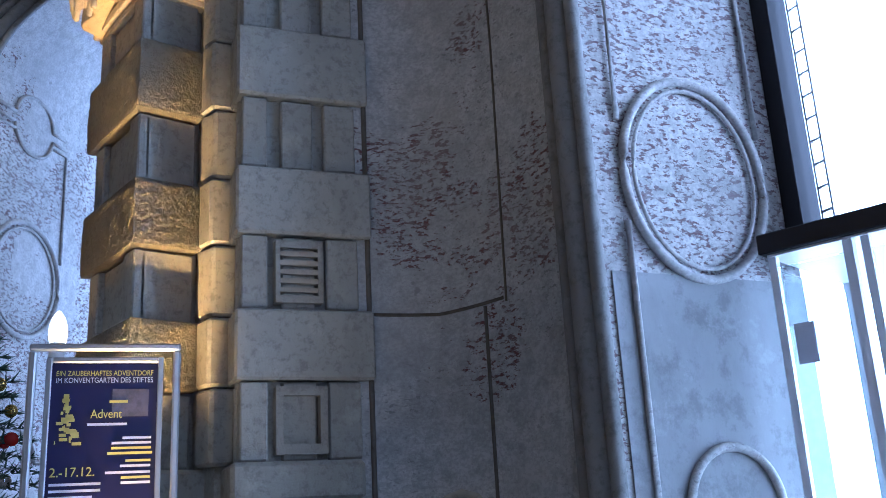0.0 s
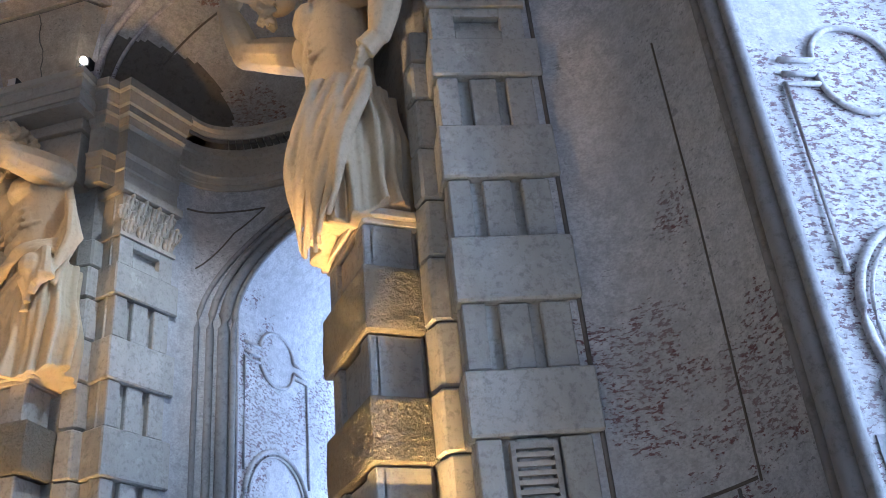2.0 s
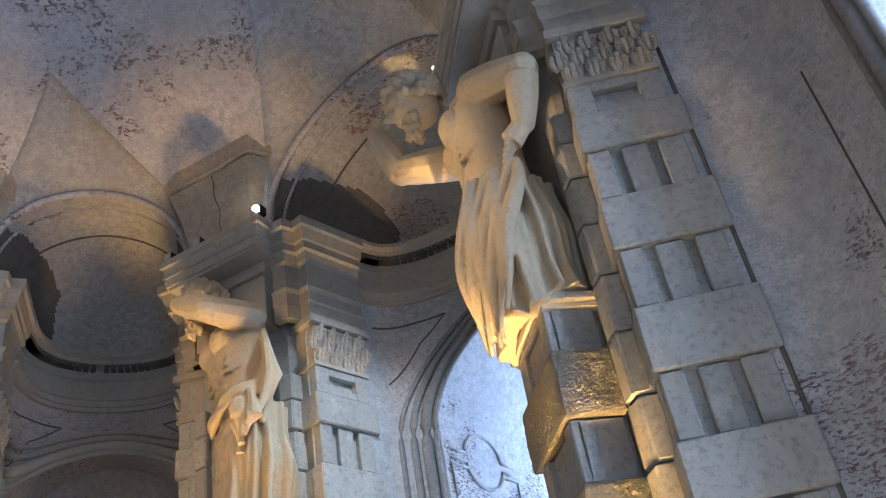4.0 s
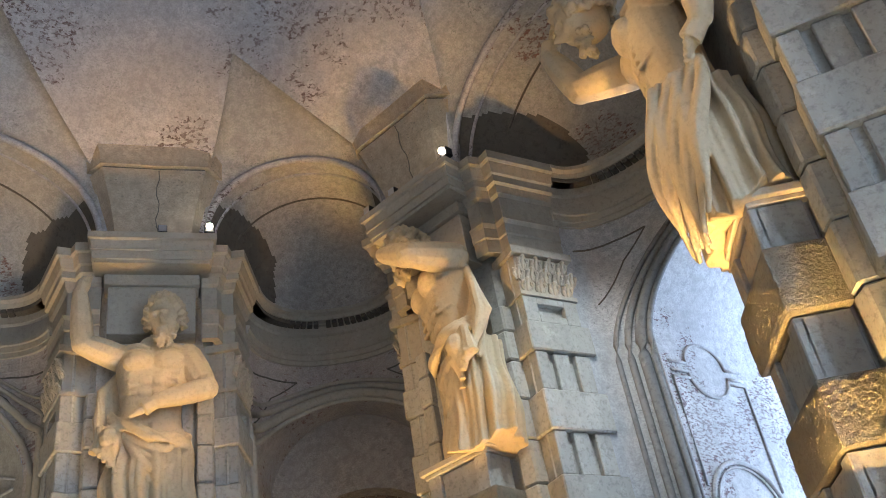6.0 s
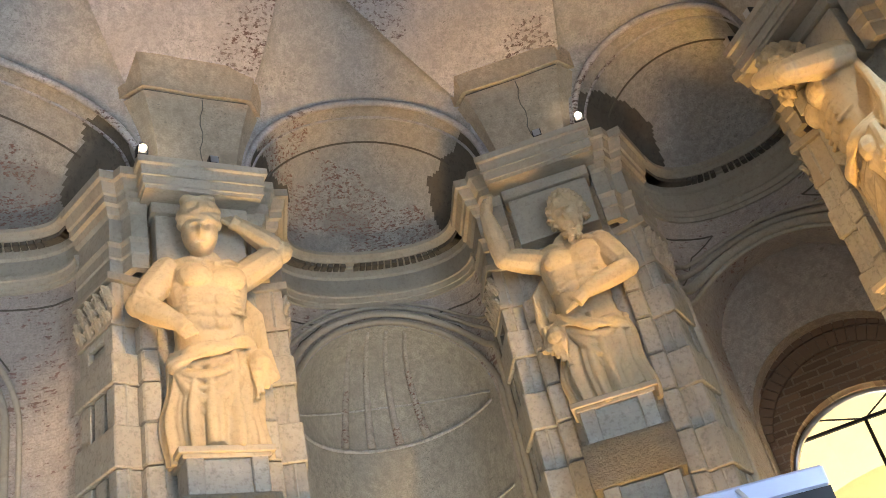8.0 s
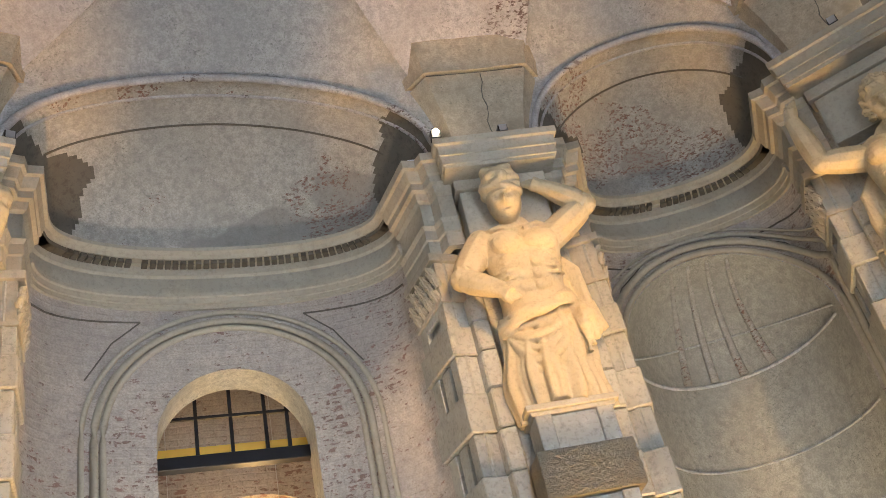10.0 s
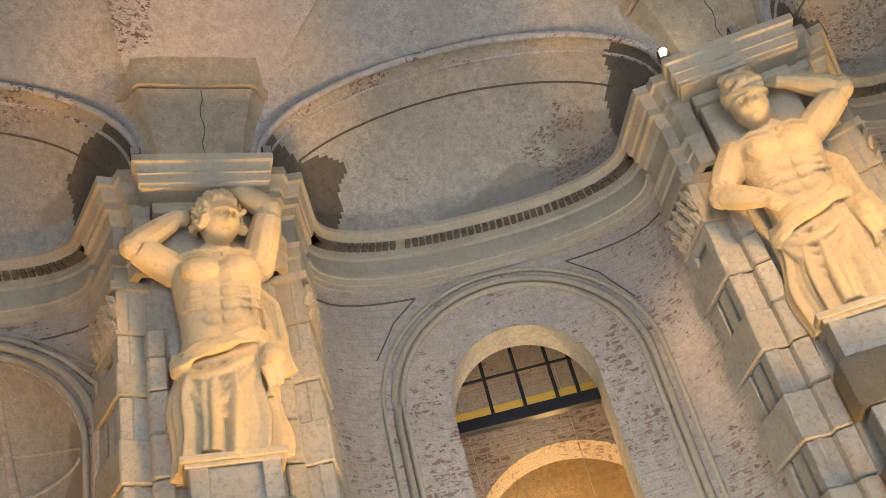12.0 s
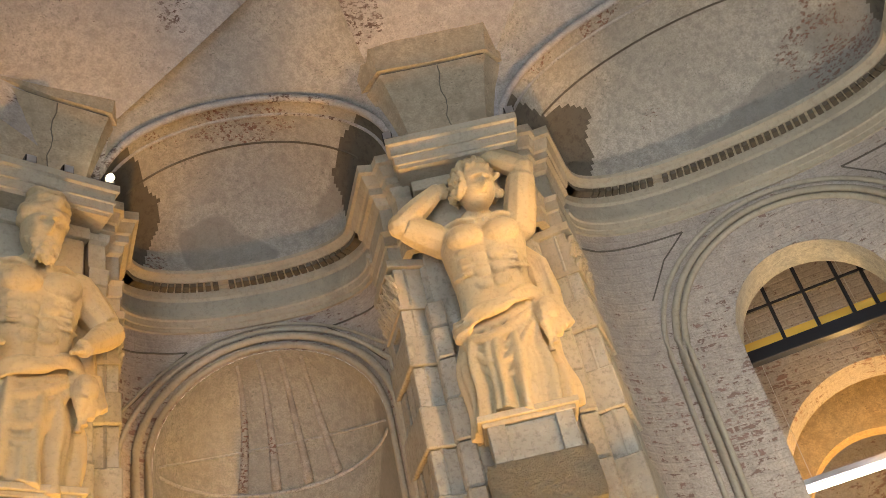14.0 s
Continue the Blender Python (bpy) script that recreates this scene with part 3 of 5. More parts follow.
def build_pier():
    pier = new("pier")
    bm = bmesh.new()
    right = [(0.10, 0.02), (0.10, 0.115), (0.165, 0.125), (0.20, 0.16), (0.232, 0.128), (0.25, 0.135), (0.305, 0.31), (0.33, 0.5), (0.2, 0.62)]
    core = right + [(-x, y) for x, y in right[::-1]]
    add_prism(bm, kk(core), 0.0, Z(1.0))
    back = [(0.10, 0.125), (0.165, 0.13), (0.20, 0.16), (0.232, 0.128), (0.25, 0.135), (0.305, 0.31), (0.33, 0.5), (0.2, 0.62)]
    add_prism(bm, kk(back + [(-x, y) for x, y in back[::-1]]), Z(1.0), Z(1.945))
    part("core", bm, M_STONE, pier)
    # base mouldings
    for z0, z1, g in ((0.0, 0.55, 0.035), (0.55, Z(-0.12), 0.022), (Z(-0.12), Z(0.05), 0.03), (Z(0.05), Z(0.112), 0.018)):
        bm = bmesh.new()
        add_prism(bm, kk([(-0.12 - g, -g), (0.12 + g, -g), (0.12 + g, 0.2), (-0.12 - g, 0.2)]), z0, z1)
        part("base_stone", bm, M_STONE, pier, bevel=0.02)
        for side in (1, -1):
            bm = bmesh.new()
            add_prism(bm, flank_quad(side, -0.08, 1.0, g, 0.12), z0, z1)
            part("base_stone", bm, M_STONE, pier, bevel=0.02)
    rng = random.Random(4)
    for z0, z1, kind in COURSES:
        low, high = Z(z0) + 0.004, Z(z1) - 0.004
        if z1 <= 1.0:
            bm = bmesh.new()
            if kind == 1:
                add_prism(bm, kk([(-0.135, -0.012), (0.135, -0.012), (0.135, 0.108), (-0.135, 0.108)]), low, high)
                bmesh.ops.subdivide_edges(bm, edges=bm.edges[:], cuts=25, use_grid_fill=True)
                bm.normal_update()
                for v in bm.verts:
                    hz = min(v.co.z - low, high - v.co.z)
                    fade = min(1.0, max(0.0, hz / 0.03))
                    v.co += v.normal * (0.006 * noise.noise(v.co * 7.0) + 0.009 * noise.noise(v.co * 34.0) + 0.005) * fade
                part("bossed_block", bm, M_ROUGH, pier, "rough-hewn projecting sandstone block")
            else:
                add_prism(bm, kk([(-0.112, 0.010), (0.112, 0.010), (0.112, 0.105), (-0.112, 0.105)]), low, high)
                part("recessed_block", bm, M_STONE, pier, bevel=0.01)
                for x0, x1 in ((-0.112, -0.065), (0.065, 0.112)):
                    bm = bmesh.new()
                    add_prism(bm, kk([(x0, -0.002), (x1, -0.002), (x1, 0.02), (x0, 0.02)]), low, high)
                    part("strip", bm, M_STONE, pier, bevel=0.008)
        for side in (1, -1):
            # rounded inner strip beside the pedestal
            bm = bmesh.new()
            ins = 0.0 if kind == 1 else 0.006
            add_prism(bm, kk([(0.14 * side, 0.10), (0.19 * side, 0.10 + ins), (0.205 * side, 0.17), (0.14 * side, 0.17)][::side]), low, high)
            part("side_stone", bm, M_STONE, pier, bevel=0.015)
            bm = bmesh.new()
            if kind == 1:
                add_prism(bm, flank_quad(side, -0.05, 1.12, 0.012), low, high)
                part("flank_block", bm, M_STONE, pier, bevel=0.012)
            elif kind == 0:
                for f0, f1, o in ((0.0, 0.22, 0.004), (0.34, 0.62, 0.0), (0.72, 1.0, 0.002)):
                    bm = bmesh.new()
                    add_prism(bm, flank_quad(side, f0, f1, o), low, high)
                    part("flank_strip", bm, M_STONE, pier, bevel=0.008)
            else:
                for f0, f1, a, b in ((0.0, 0.25, low, high), (0.75, 1.0, low, high), (0.25, 0.75, low, low + 0.07), (0.25, 0.75, high - 0.07, high)):
                    bm = bmesh.new()
                    add_prism(bm, flank_quad(side, f0, f1, 0.004), a, b)
                    part("flank_strip", bm, M_STONE, pier, bevel=0.005)
    # ledge
    bm = bmesh.new()
    add_prism(bm, kk([(-0.122, -0.004), (0.122, -0.004), (0.122, 0.12), (-0.122, 0.12)]), Z(0.972), Z(0.985))
    add_prism(bm, kk([(-0.134, -0.014), (0.134, -0.014), (0.134, 0.12), (-0.134, 0.12)]), Z(0.985), Z(1.003))
    part("ledge", bm, M_CORNICE, pier, "moulded stone ledge", bevel=0.006)
    # capitals
    for side in (1, -1):
        bm = bmesh.new()
        add_prism(bm, flank_quad(side, 0.0, 1.0, 0.002), Z(1.44), Z(1.585))
        add_prism(bm, flank_quad(side, -0.03, 1.03, 0.010), Z(1.44), Z(1.452))
        a, b = Vector((0.262, 0.122)), Vector((0.322, 0.312))
        d = (b - a).normalized()
        n = Vector((d.y, -d.x))
        for row in range(3):
            for i in range(4 + row % 2):
                f = (i + (0.5 if row % 2 == 0 else 0.0)) / 4
                for lobe in (-1, 0, 1):
                    pts = []
                    for h in range(6):
                        g = h / 5
                        c = a.lerp(b, f + lobe * (0.03 + 0.045 * math.sin(g * 2.4))) + n * (0.003 + 0.016 * g ** 2 + (0.004 if lobe == 0 else 0))
                        pts.append((c.x * side * K, c.y * K, Z(1.452 + 0.042 * row + (0.05 - 0.012 * abs(lobe)) * g - (0.008 if h == 5 else 0))))
                    add_tube(bm, pts, [0.012, 0.02, 0.022, 0.02, 0.024, 0.014], 6)
        part("capital", bm, M_CORNICE, pier, "carved capital with curled leaves", smooth=False)
        bm = bmesh.new()
        add_prism(bm, flank_quad(side, -0.08, 1.08, 0.022), Z(1.585), Z(1.612))
        part("abacus", bm, M_CORNICE, pier, bevel=0.006)
    # entablature that breaks forward round the pier
    prof = [(-0.05, Z(1.612)), (0.025, Z(1.612)), (0.025, Z(1.66)), (0.04, Z(1.665)), (0.04, Z(1.70)), (0.06, Z(1.715)), (0.02, Z(1.72)), (0.02, Z(1.81)), (0.05, Z(1.82)),
            (0.065, Z(1.845)), (0.10, Z(1.85)), (0.10, Z(1.875)), (0.12, Z(1.88)), (0.15, Z(1.915)), (0.18, Z(1.92)), (0.18, Z(1.95)), (-0.05, Z(1.952))]
    for side in (1, -1):
        path = [(0.322, 0.312), (0.262, 0.122), (0.225, 0.13), (0.205, 0.085), (0.16, 0.085)]
        bm = bmesh.new()
        sweep(bm, kk([(x * side, y) for x, y in path]), prof, -1.0 if side > 0 else 1.0)
        part("entablature", bm, M_CORNICE, pier, "stepped moulded entablature")
    bm = bmesh.new()
    add_prism(bm, kk([(-0.14, 0.06), (0.14, 0.06), (0.14, 0.3), (-0.14, 0.3)]), Z(1.62), Z(1.80))
    add_prism(bm, kk([(-0.153, 0.045), (0.153, 0.045), (0.153, 0.3), (-0.153, 0.3)]), Z(1.80), Z(1.84))
    part("frieze_block", bm, M_CORNICE, pier, bevel=0.008)
    bm = bmesh.new()
    slab = [(-0.3, Z(1.84)), (-0.02, Z(1.84)), (-0.02, Z(1.852)), (0.0, Z(1.853)), (0.0, Z(1.884)), (0.018, Z(1.885)), (0.018, Z(1.893)), (0.006, Z(1.894)), (0.02, Z(1.922)), (0.045, Z(1.926)), (0.045, Z(1.95)), (-0.3, Z(1.951))]
    sweep(bm, kk([(-0.190, 0.3), (-0.190, -0.030), (0.190, -0.030), (0.190, 0.3)]), slab)
    add_prism(bm, kk([(-0.180, -0.015), (0.180, -0.015), (0.180, 0.3), (-0.180, 0.3)]), Z(1.842), Z(1.949))
    part("cornice_slab", bm, M_CORNICE, pier, "projecting cornice slab")
    # two-tiered flaring impost under the vault, lower coat proud of a sunk joint
    for name, za, zb, w0, w1, f0, f1, lab in (("impost", 1.950, 2.225, 0.165, 0.236, 0.022, -0.040, "flaring plastered impost block"),
                                              ("impost_joint", 2.225, 2.236, 0.226, 0.228, -0.032, -0.034, ""),
                                              ("impost_top", 2.236, 2.42, 0.244, 0.296, -0.050, -0.104, "upper impost merging with the vault")):
        bm = bmesh.new()
        rows = []
        for i in range(15):
            f = i / 14
            w, fr = w0 + (w1 - w0) * f ** 1.5, f0 + (f1 - f0) * f ** 1.4
            ring = [(-w, 0.42), (-w - 0.012, fr + 0.10), (-w * 0.74, fr), (w * 0.74, fr), (w + 0.012, fr + 0.10), (w, 0.42)]
            row = []
            for (x0, y0), (x1, y1) in zip(ring, ring[1:]):
                row += [(K * (x0 + (x1 - x0) * t / 8), K * (y0 + (y1 - y0) * t / 8), Z(za + (zb - za) * f)) for t in range(8)]
            rows.append(row + [(K * ring[-1][0], K * ring[-1][1], Z(za + (zb - za) * f))])
        for r, row in enumerate(rows):
            for c, (x, y, z) in enumerate(row):
                p = Vector((x, y, z))
                d = 0.010 * noise.noise(p * 2.3) + 0.005 * noise.noise(p * 9.0)
                row[c] = (x, y - d, z + (d if r in (0, 14) and name == "impost_top" else 0))
        add_grid(bm, rows)
        bm.faces.new([bm.verts.new(p) for p in rows[-1]])
        bm.faces.new([bm.verts.new(p) for p in rows[0]][::-1])
        part(name, bm, M_MORTAR_SHADE if name == "impost_joint" else M_IMPOST, pier, lab)
    # crack down the lower tier, with lumps of mortar along its foot
    bm = bmesh.new()
    add_tube(bm, [(K * (0.012 + 0.006 * math.sin(i * 1.7)), K * (0.0215 - 0.062 * (i / 9) ** 1.4), Z(1.955 + 0.262 * i / 9)) for i in range(10)], 0.005, 6)
    part("crack", bm, M_MORTAR_SHADE, pier)
    rng = random.Random(9)
    for i in range(6):
        bm = bmesh.new()
        x = rng.uniform(-0.14, 0.14) * K
        add_ball(bm, (x, rng.uniform(0.006, 0.018) * K, Z(1.953)), (rng.uniform(0.02, 0.06), 0.02, rng.uniform(0.012, 0.028)), 8)
        part("mortar_lump", bm, M_BEAD, pier, smooth=True)
    return tagged(pier, "banded sandstone pier with rough blocks, carved capitals and cornice", "pier", "piers of the hall")


first_pier = build_pier()
first_pier.matrix_basis = pier_pose("A")
for key in "BCDEF":
    copy_thing(first_pier, pier_pose(key))
# barred vent and sunk panel, only in the flank of the pier beside the entrance
bm = bmesh.new()
for f0, f1, za, zb in ((0.28, 0.32, 0.368, 0.474), (0.64, 0.68, 0.368, 0.474), (0.32, 0.64, 0.462, 0.474), (0.32, 0.64, 0.368, 0.380)):
    add_prism(bm, flank_quad(1, f0, f1, 0.010, 0.02), Z(za), Z(zb))
vent = part("vent", bm, M_STONE, first_pier, "stone framed wall vent")
for i in range(5):
    bm = bmesh.new()
    add_prism(bm, flank_quad(1, 0.32, 0.64, 0.008, 0.01), Z(0.386 + 0.0155 * i), Z(0.394 + 0.0155 * i))
    part("bar", bm, M_CORNICE, vent)
bm = bmesh.new()
for f0, f1, za, zb in ((0.28, 0.34, 0.122, 0.229), (0.64, 0.70, 0.122, 0.229), (0.34, 0.64, 0.215, 0.229), (0.34, 0.64, 0.122, 0.138)):
    add_prism(bm, flank_quad(1, f0, f1, 0.011, 0.02), Z(za), Z(zb))
part("panel_frame", bm, M_STONE, first_pier, "raised frame of a square sunk panel")

# ---- statues ----


def limb(bm, pts, radii):
    """Tapered round limb through the joints."""
    out, rad = [], []
    for (a, b), (r, q) in zip(zip(pts, pts[1:]), zip(radii, radii[1:])):
        for i in range(6):
            f = i / 6
            out.append(Vector(a).lerp(Vector(b), f))
            rad.append(r + (q - r) * f + 0.012 * math.sin(f * math.pi))
    out.append(Vector(pts[-1]))
    rad.append(radii[-1])
    add_tube(bm, out, rad, 10)
    for p, r in zip(pts, radii):
        add_ball(bm, p, r * 1.02, 10)


def build_statue(seed, left_arm, right_arm, head, lean=0.0, beard=False, turban=False, cloak=1, hem_drop=0, head_turn=(14, 0)):
    """Half figure over a draped base; front is -y, 2.3 m tall, feet end hidden in cloth."""
    rng = random.Random(seed)
    bm = bmesh.new()
    # cloth skirt: folds that fall from a knot at one hip
    L = lean
    ph = [rng.uniform(0, 6.28) for _ in range(4)]
    rows = []
    for k in range(22):
        f = k / 21
        z = -0.02 + 0.80 * f
        row = []
        for j in range(120):
            a = j * math.tau / 120
            pull = 0.9 * (1 - f) * cloak
            fold = abs(math.sin(6.5 * a + pull + ph[0])) * 0.6 + abs(math.sin(10.5 * a - 1.6 * f * cloak + ph[1])) * 0.4 - 0.5
            cross = math.sin(9 * f + 2.2 * math.cos(a - 0.6) * cloak + ph[2])
            r = 0.98 + fold * (0.40 - 0.16 * f) + 0.06 * cross
            w, dp = 0.335 - 0.055 * f + 0.03 * math.sin(math.pi * f), 0.255 - 0.035 * f
            hem = (0.05 * math.sin(3 * a + ph[3])) * (1 - f)
            row.append((w * r * math.cos(a) + L * 0.2 * f, dp * r * math.sin(a) + 0.10, z + hem))
        rows.append(row)
    add_grid(bm, rows, closed=True)
    bm.faces.new([bm.verts.new(p) for p in rows[0]][::-1])
    bm.faces.new([bm.verts.new(p) for p in rows[-1]])
    # rolled cloth round the hips, slanting, and the loose ends
    for i in range(4):
        pts, rad = [], []
        for j in range(25):
            a = math.pi * (1.06 + 0.0) + math.pi * 0.94 * j / 24 + 0.03 * i
            pts.append((0.315 * math.cos(a), 0.245 * math.sin(a) + 0.06, 0.72 + 0.035 * i + 0.11 * cloak * math.cos(a + 0.4) - 0.05 * math.sin(j / 24 * math.pi) * (1 + 0.3 * i) + rng.uniform(-0.006, 0.006)))
            rad.append(0.026 + 0.014 * math.sin(j * 0.7 + i))
        add_tube(bm, pts, rad, 7)
    for i in range(5):
        pts, rad = [], []
        for j in range(19):
            g = j / 18
            x = -0.29 + 0.58 * g
            droop = math.sin(math.pi * g ** (0.75 if cloak > 0 else 1.35))
            pts.append((x, 0.125 - 0.238 * math.sqrt(max(0.0, 1 - (x / 0.34) ** 2)) - 0.005 * droop, 0.72 + 0.10 * cloak * (g - 0.5) - (0.06 + 0.10 * i) * droop))
            rad.append((0.012 + 0.024 * droop) * (1.3 if i % 2 else 0.8))
        add_tube(bm, pts, rad, 8)
    add_ball(bm, (cloak * 0.31, -0.10, 0.66), (0.085, 0.09, 0.10), 10)
    for i in range(5):
        x = cloak * (0.25 + 0.035 * i)
        add_tube(bm, [(x, -0.06, 0.78), (x * 1.10, -0.12 + 0.02 * i, 0.56), (x * 1.06, -0.10, 0.36 + 0.05 * i)], [0.035, 0.05, 0.028], 7)
    # heavy cloth that sweeps from the hip down over the front edge
    for n in range(hem_drop):
        g = n / (hem_drop - 1)
        hip = Vector((0.30 - 0.05 * g, 0.13 - 0.26 * g, 0.84 - 0.05 * g))
        mid1 = Vector((0.38 - 0.14 * g, 0.10 - 0.30 * g, 0.52 + 0.03 * g))
        mid2 = Vector((0.36 - 0.26 * g, -0.02 - 0.24 * g, 0.20))
        low = Vector((0.30 - 0.36 * g, -0.10 - 0.12 * g, 0.10 - 0.26 * math.sin(math.pi * min(1.0, 0.2 + 0.6 * g)) + 0.05 * (n % 2)))
        pts, rad = [], []
        for j in range(17):
            f = j / 16
            p = hip * (1 - f) ** 3 + mid1 * 3 * f * (1 - f) ** 2 + mid2 * 3 * f * f * (1 - f) + low * f ** 3
            wave = 0.016 * math.sin(9 * f + n)
            pts.append(p + Vector((wave + 0.045 * math.sin(math.pi * f), wave - 0.02 * math.sin(math.pi * f), 0)))
            rad.append((0.018 + 0.020 * math.sin(math.pi * min(1.0, f * 1.15)) - 0.006 * f) * (1.25 if n % 2 == 0 else 0.45))
        add_tube(bm, pts, rad, 8)
    if hem_drop:
        add_tube(bm, [(0.08, 0.02, 0.80), (0.10, -0.04, 0.50), (0.09, -0.10, 0.20), (0.06, -0.14, 0.02), (0.05, -0.17, -0.05)], [0.13, 0.13, 0.10, 0.06, 0.02], 16)
    # torso in sections: height, half width, half depth, set-back
    sec = [(0.64, 0.265, 0.19, 0.07), (0.78, 0.262, 0.185, 0.06), (0.90, 0.250, 0.172, 0.045), (1.02, 0.258, 0.178, 0.03), (1.16, 0.282, 0.195, 0.015), (1.30, 0.305, 0.205, 0.005), (1.42, 0.305, 0.18, 0.01),
           (1.50, 0.26, 0.14, 0.025), (1.56, 0.16, 0.115, 0.03), (1.62, 0.105, 0.10, 0.01)]
    rows = []
    for z, w, dp, back in sec:
        t = (z - 0.66) / 0.94
        row = []
        for j in range(28):
            a = j * math.tau / 28
            groove = 0.06 * math.exp(-((a - 1.5 * math.pi) / 0.16) ** 2)
            row.append((L * t + w * math.copysign(abs(math.cos(a)) ** 0.85, math.cos(a)), back + dp * (1 - groove * 2) * math.copysign(abs(math.sin(a)) ** 0.85, math.sin(a)), z))
        rows.append(row)
    add_grid(bm, rows, closed=True)
    bm.faces.new([bm.verts.new(p) for p in rows[0]][::-1])
    bm.faces.new([bm.verts.new(p) for p in rows[-1]])
    for sx in (-1, 1):
        add_ball(bm, (L * 0.85 + sx * 0.125, -0.150, 1.335), (0.140, 0.092, 0.105), 12)
        add_ball(bm, (L + sx * 0.27, 0.02, 1.45), (0.12, 0.12, 0.12), 12)
        add_ball(bm, (L * 0.7 + sx * 0.20, -0.03, 1.12), (0.05, 0.12, 0.15), 10)
        for k in range(3):
            add_ball(bm, (L * 0.5 + sx * 0.06, -0.150 + 0.014 * k, 1.15 - 0.095 * k), (0.070, 0.036, 0.048), 8)
    add_tube(bm, [(L, 0.02, 1.5), (L + head[0] * 0.5, -0.03, 1.64)], [0.10, 0.085], 10)
    # head
    hx, hy, hz = L + head[0], -0.08 + head[1], 1.76 + head[2]
    turn = Matrix.Translation((hx, hy, hz)) @ Euler((radians(head_turn[0]), 0, radians(head_turn[1]))).to_matrix().to_4x4()
    rows = []
    for k in range(1, 26):
        e = math.pi * (k / 26 - 0.5)
        row = []
        for j in range(44):
            a = j * math.tau / 44
            x, y, z = math.cos(e) * math.sin(a), -math.cos(e) * math.cos(a), math.sin(e)
            d = 0.0
            if y < 0:
                g = lambda px, pz, sx, sz: math.exp(-((x - px) / sx) ** 2 - ((z - pz) / sz) ** 2)
                d = 0.085 * g(0, -0.14, 0.11, 0.20) + 0.03 * g(0, 0.26, 0.5, 0.08) - 0.055 * (g(0.33, 0.08, 0.16, 0.10) + g(-0.33, 0.08, 0.16, 0.10)) + 0.02 * (g(0.33, 0.06, 0.08, 0.05) + g(-0.33, 0.06, 0.08, 0.05)) - 0.032 * g(0, -0.47, 0.24, 0.045) + 0.014 * g(0, -0.58, 0.2, 0.06) + 0.03 * g(0, -0.82, 0.3, 0.16) + 0.012 * (g(0.5, -0.2, 0.2, 0.2) + g(-0.5, -0.2, 0.2, 0.2))
            row.append(turn @ Vector((x * (0.138 + d * 0.5), y * (0.158 + d), z * 0.19)))
        rows.append(row)
    add_grid(bm, rows, closed=True)
    bm.faces.new([bm.verts.new(p) for p in rows[0]][::-1])
    bm.faces.new([bm.verts.new(p) for p in rows[-1]])
    for i in range(210):
        a, e = rng.uniform(0, math.tau), rng.uniform(-0.45, 1.45)
        front = abs((a + math.pi / 2 + math.pi) % math.tau - math.pi)
        if turban or (front < 1.05 and e < 0.62):
            continue
        # each lock is a short curl that bends over its neighbour
        base = Vector((0.150 * math.cos(a) * math.cos(e), 0.02 + 0.165 * math.sin(a) * math.cos(e), 0.02 + 0.185 * math.sin(e)))
        along = Vector((-math.sin(a), math.cos(a), 0)) * rng.choice((-1, 1)) * 0.045 + Vector((0, 0, -0.05 * math.cos(e)))
        lift = base.normalized() * rng.uniform(0.018, 0.042)
        add_tube(bm, [turn @ base, turn @ (base + lift + along * 0.5), turn @ (base + along)], [0.024, 0.026, 0.014], 6)
    if turban:
        for i in range(7):
            z, r, tip = 0.088 + 0.023 * i, 0.138 - 0.006 * i, (0.05 if i % 2 else -0.035)
            ring = [turn @ Vector((r * math.cos(t), 0.02 + r * 1.12 * math.sin(t), z + tip * math.cos(t + 0.5 * i))) for t in [k * math.tau / 20 for k in range(20)]]
            add_tube(bm, ring, [0.034 + 0.008 * math.sin(k * 1.3 + i) for k in range(20)], 8, closed=True)
        add_ball(bm, turn @ Vector((0, 0.03, 0.15)), (0.14, 0.15, 0.10), 10)
        add_ball(bm, turn @ Vector((0.03, -0.13, 0.17)), (0.05, 0.04, 0.055), 8)
    if beard:
        for i in range(38):
            x, d = rng.uniform(-0.105, 0.105), rng.uniform(0, 1)
            p = Vector((x * (1 - 0.5 * d), -0.125 + 0.9 * abs(x) - 0.035 * d, -0.085 - 0.17 * d + 0.35 * abs(x)))
            q = p + Vector((rng.uniform(-0.03, 0.03), rng.uniform(-0.035, 0.0), -0.06))
            add_tube(bm, [turn @ p, turn @ ((p + q) / 2 + Vector((0.015 * rng.choice((-1, 1)), -0.012, 0))), turn @ q], [0.022, 0.024, 0.010], 6)
    # arms
    for sx, arm in ((-1, left_arm), (1, right_arm)):
        sh = (L + sx * 0.29, 0.02, 1.46)
        limb(bm, [sh, arm[0], arm[1]], [0.122, 0.094, 0.064])
        d = (Vector(arm[2]) - Vector(arm[1]))
        add_tube(bm, [arm[1], Vector(arm[1]) + d * 0.6], [0.055, 0.065], 8)
        for k in range(4):
            o = Vector((0.025 * (k - 1.5), 0.006 * k, 0.012 * (k - 1.5)))
            add_tube(bm, [Vector(arm[1]) + d * 0.5 + o, Vector(arm[2]) + o * 1.2], [0.024, 0.018], 6)
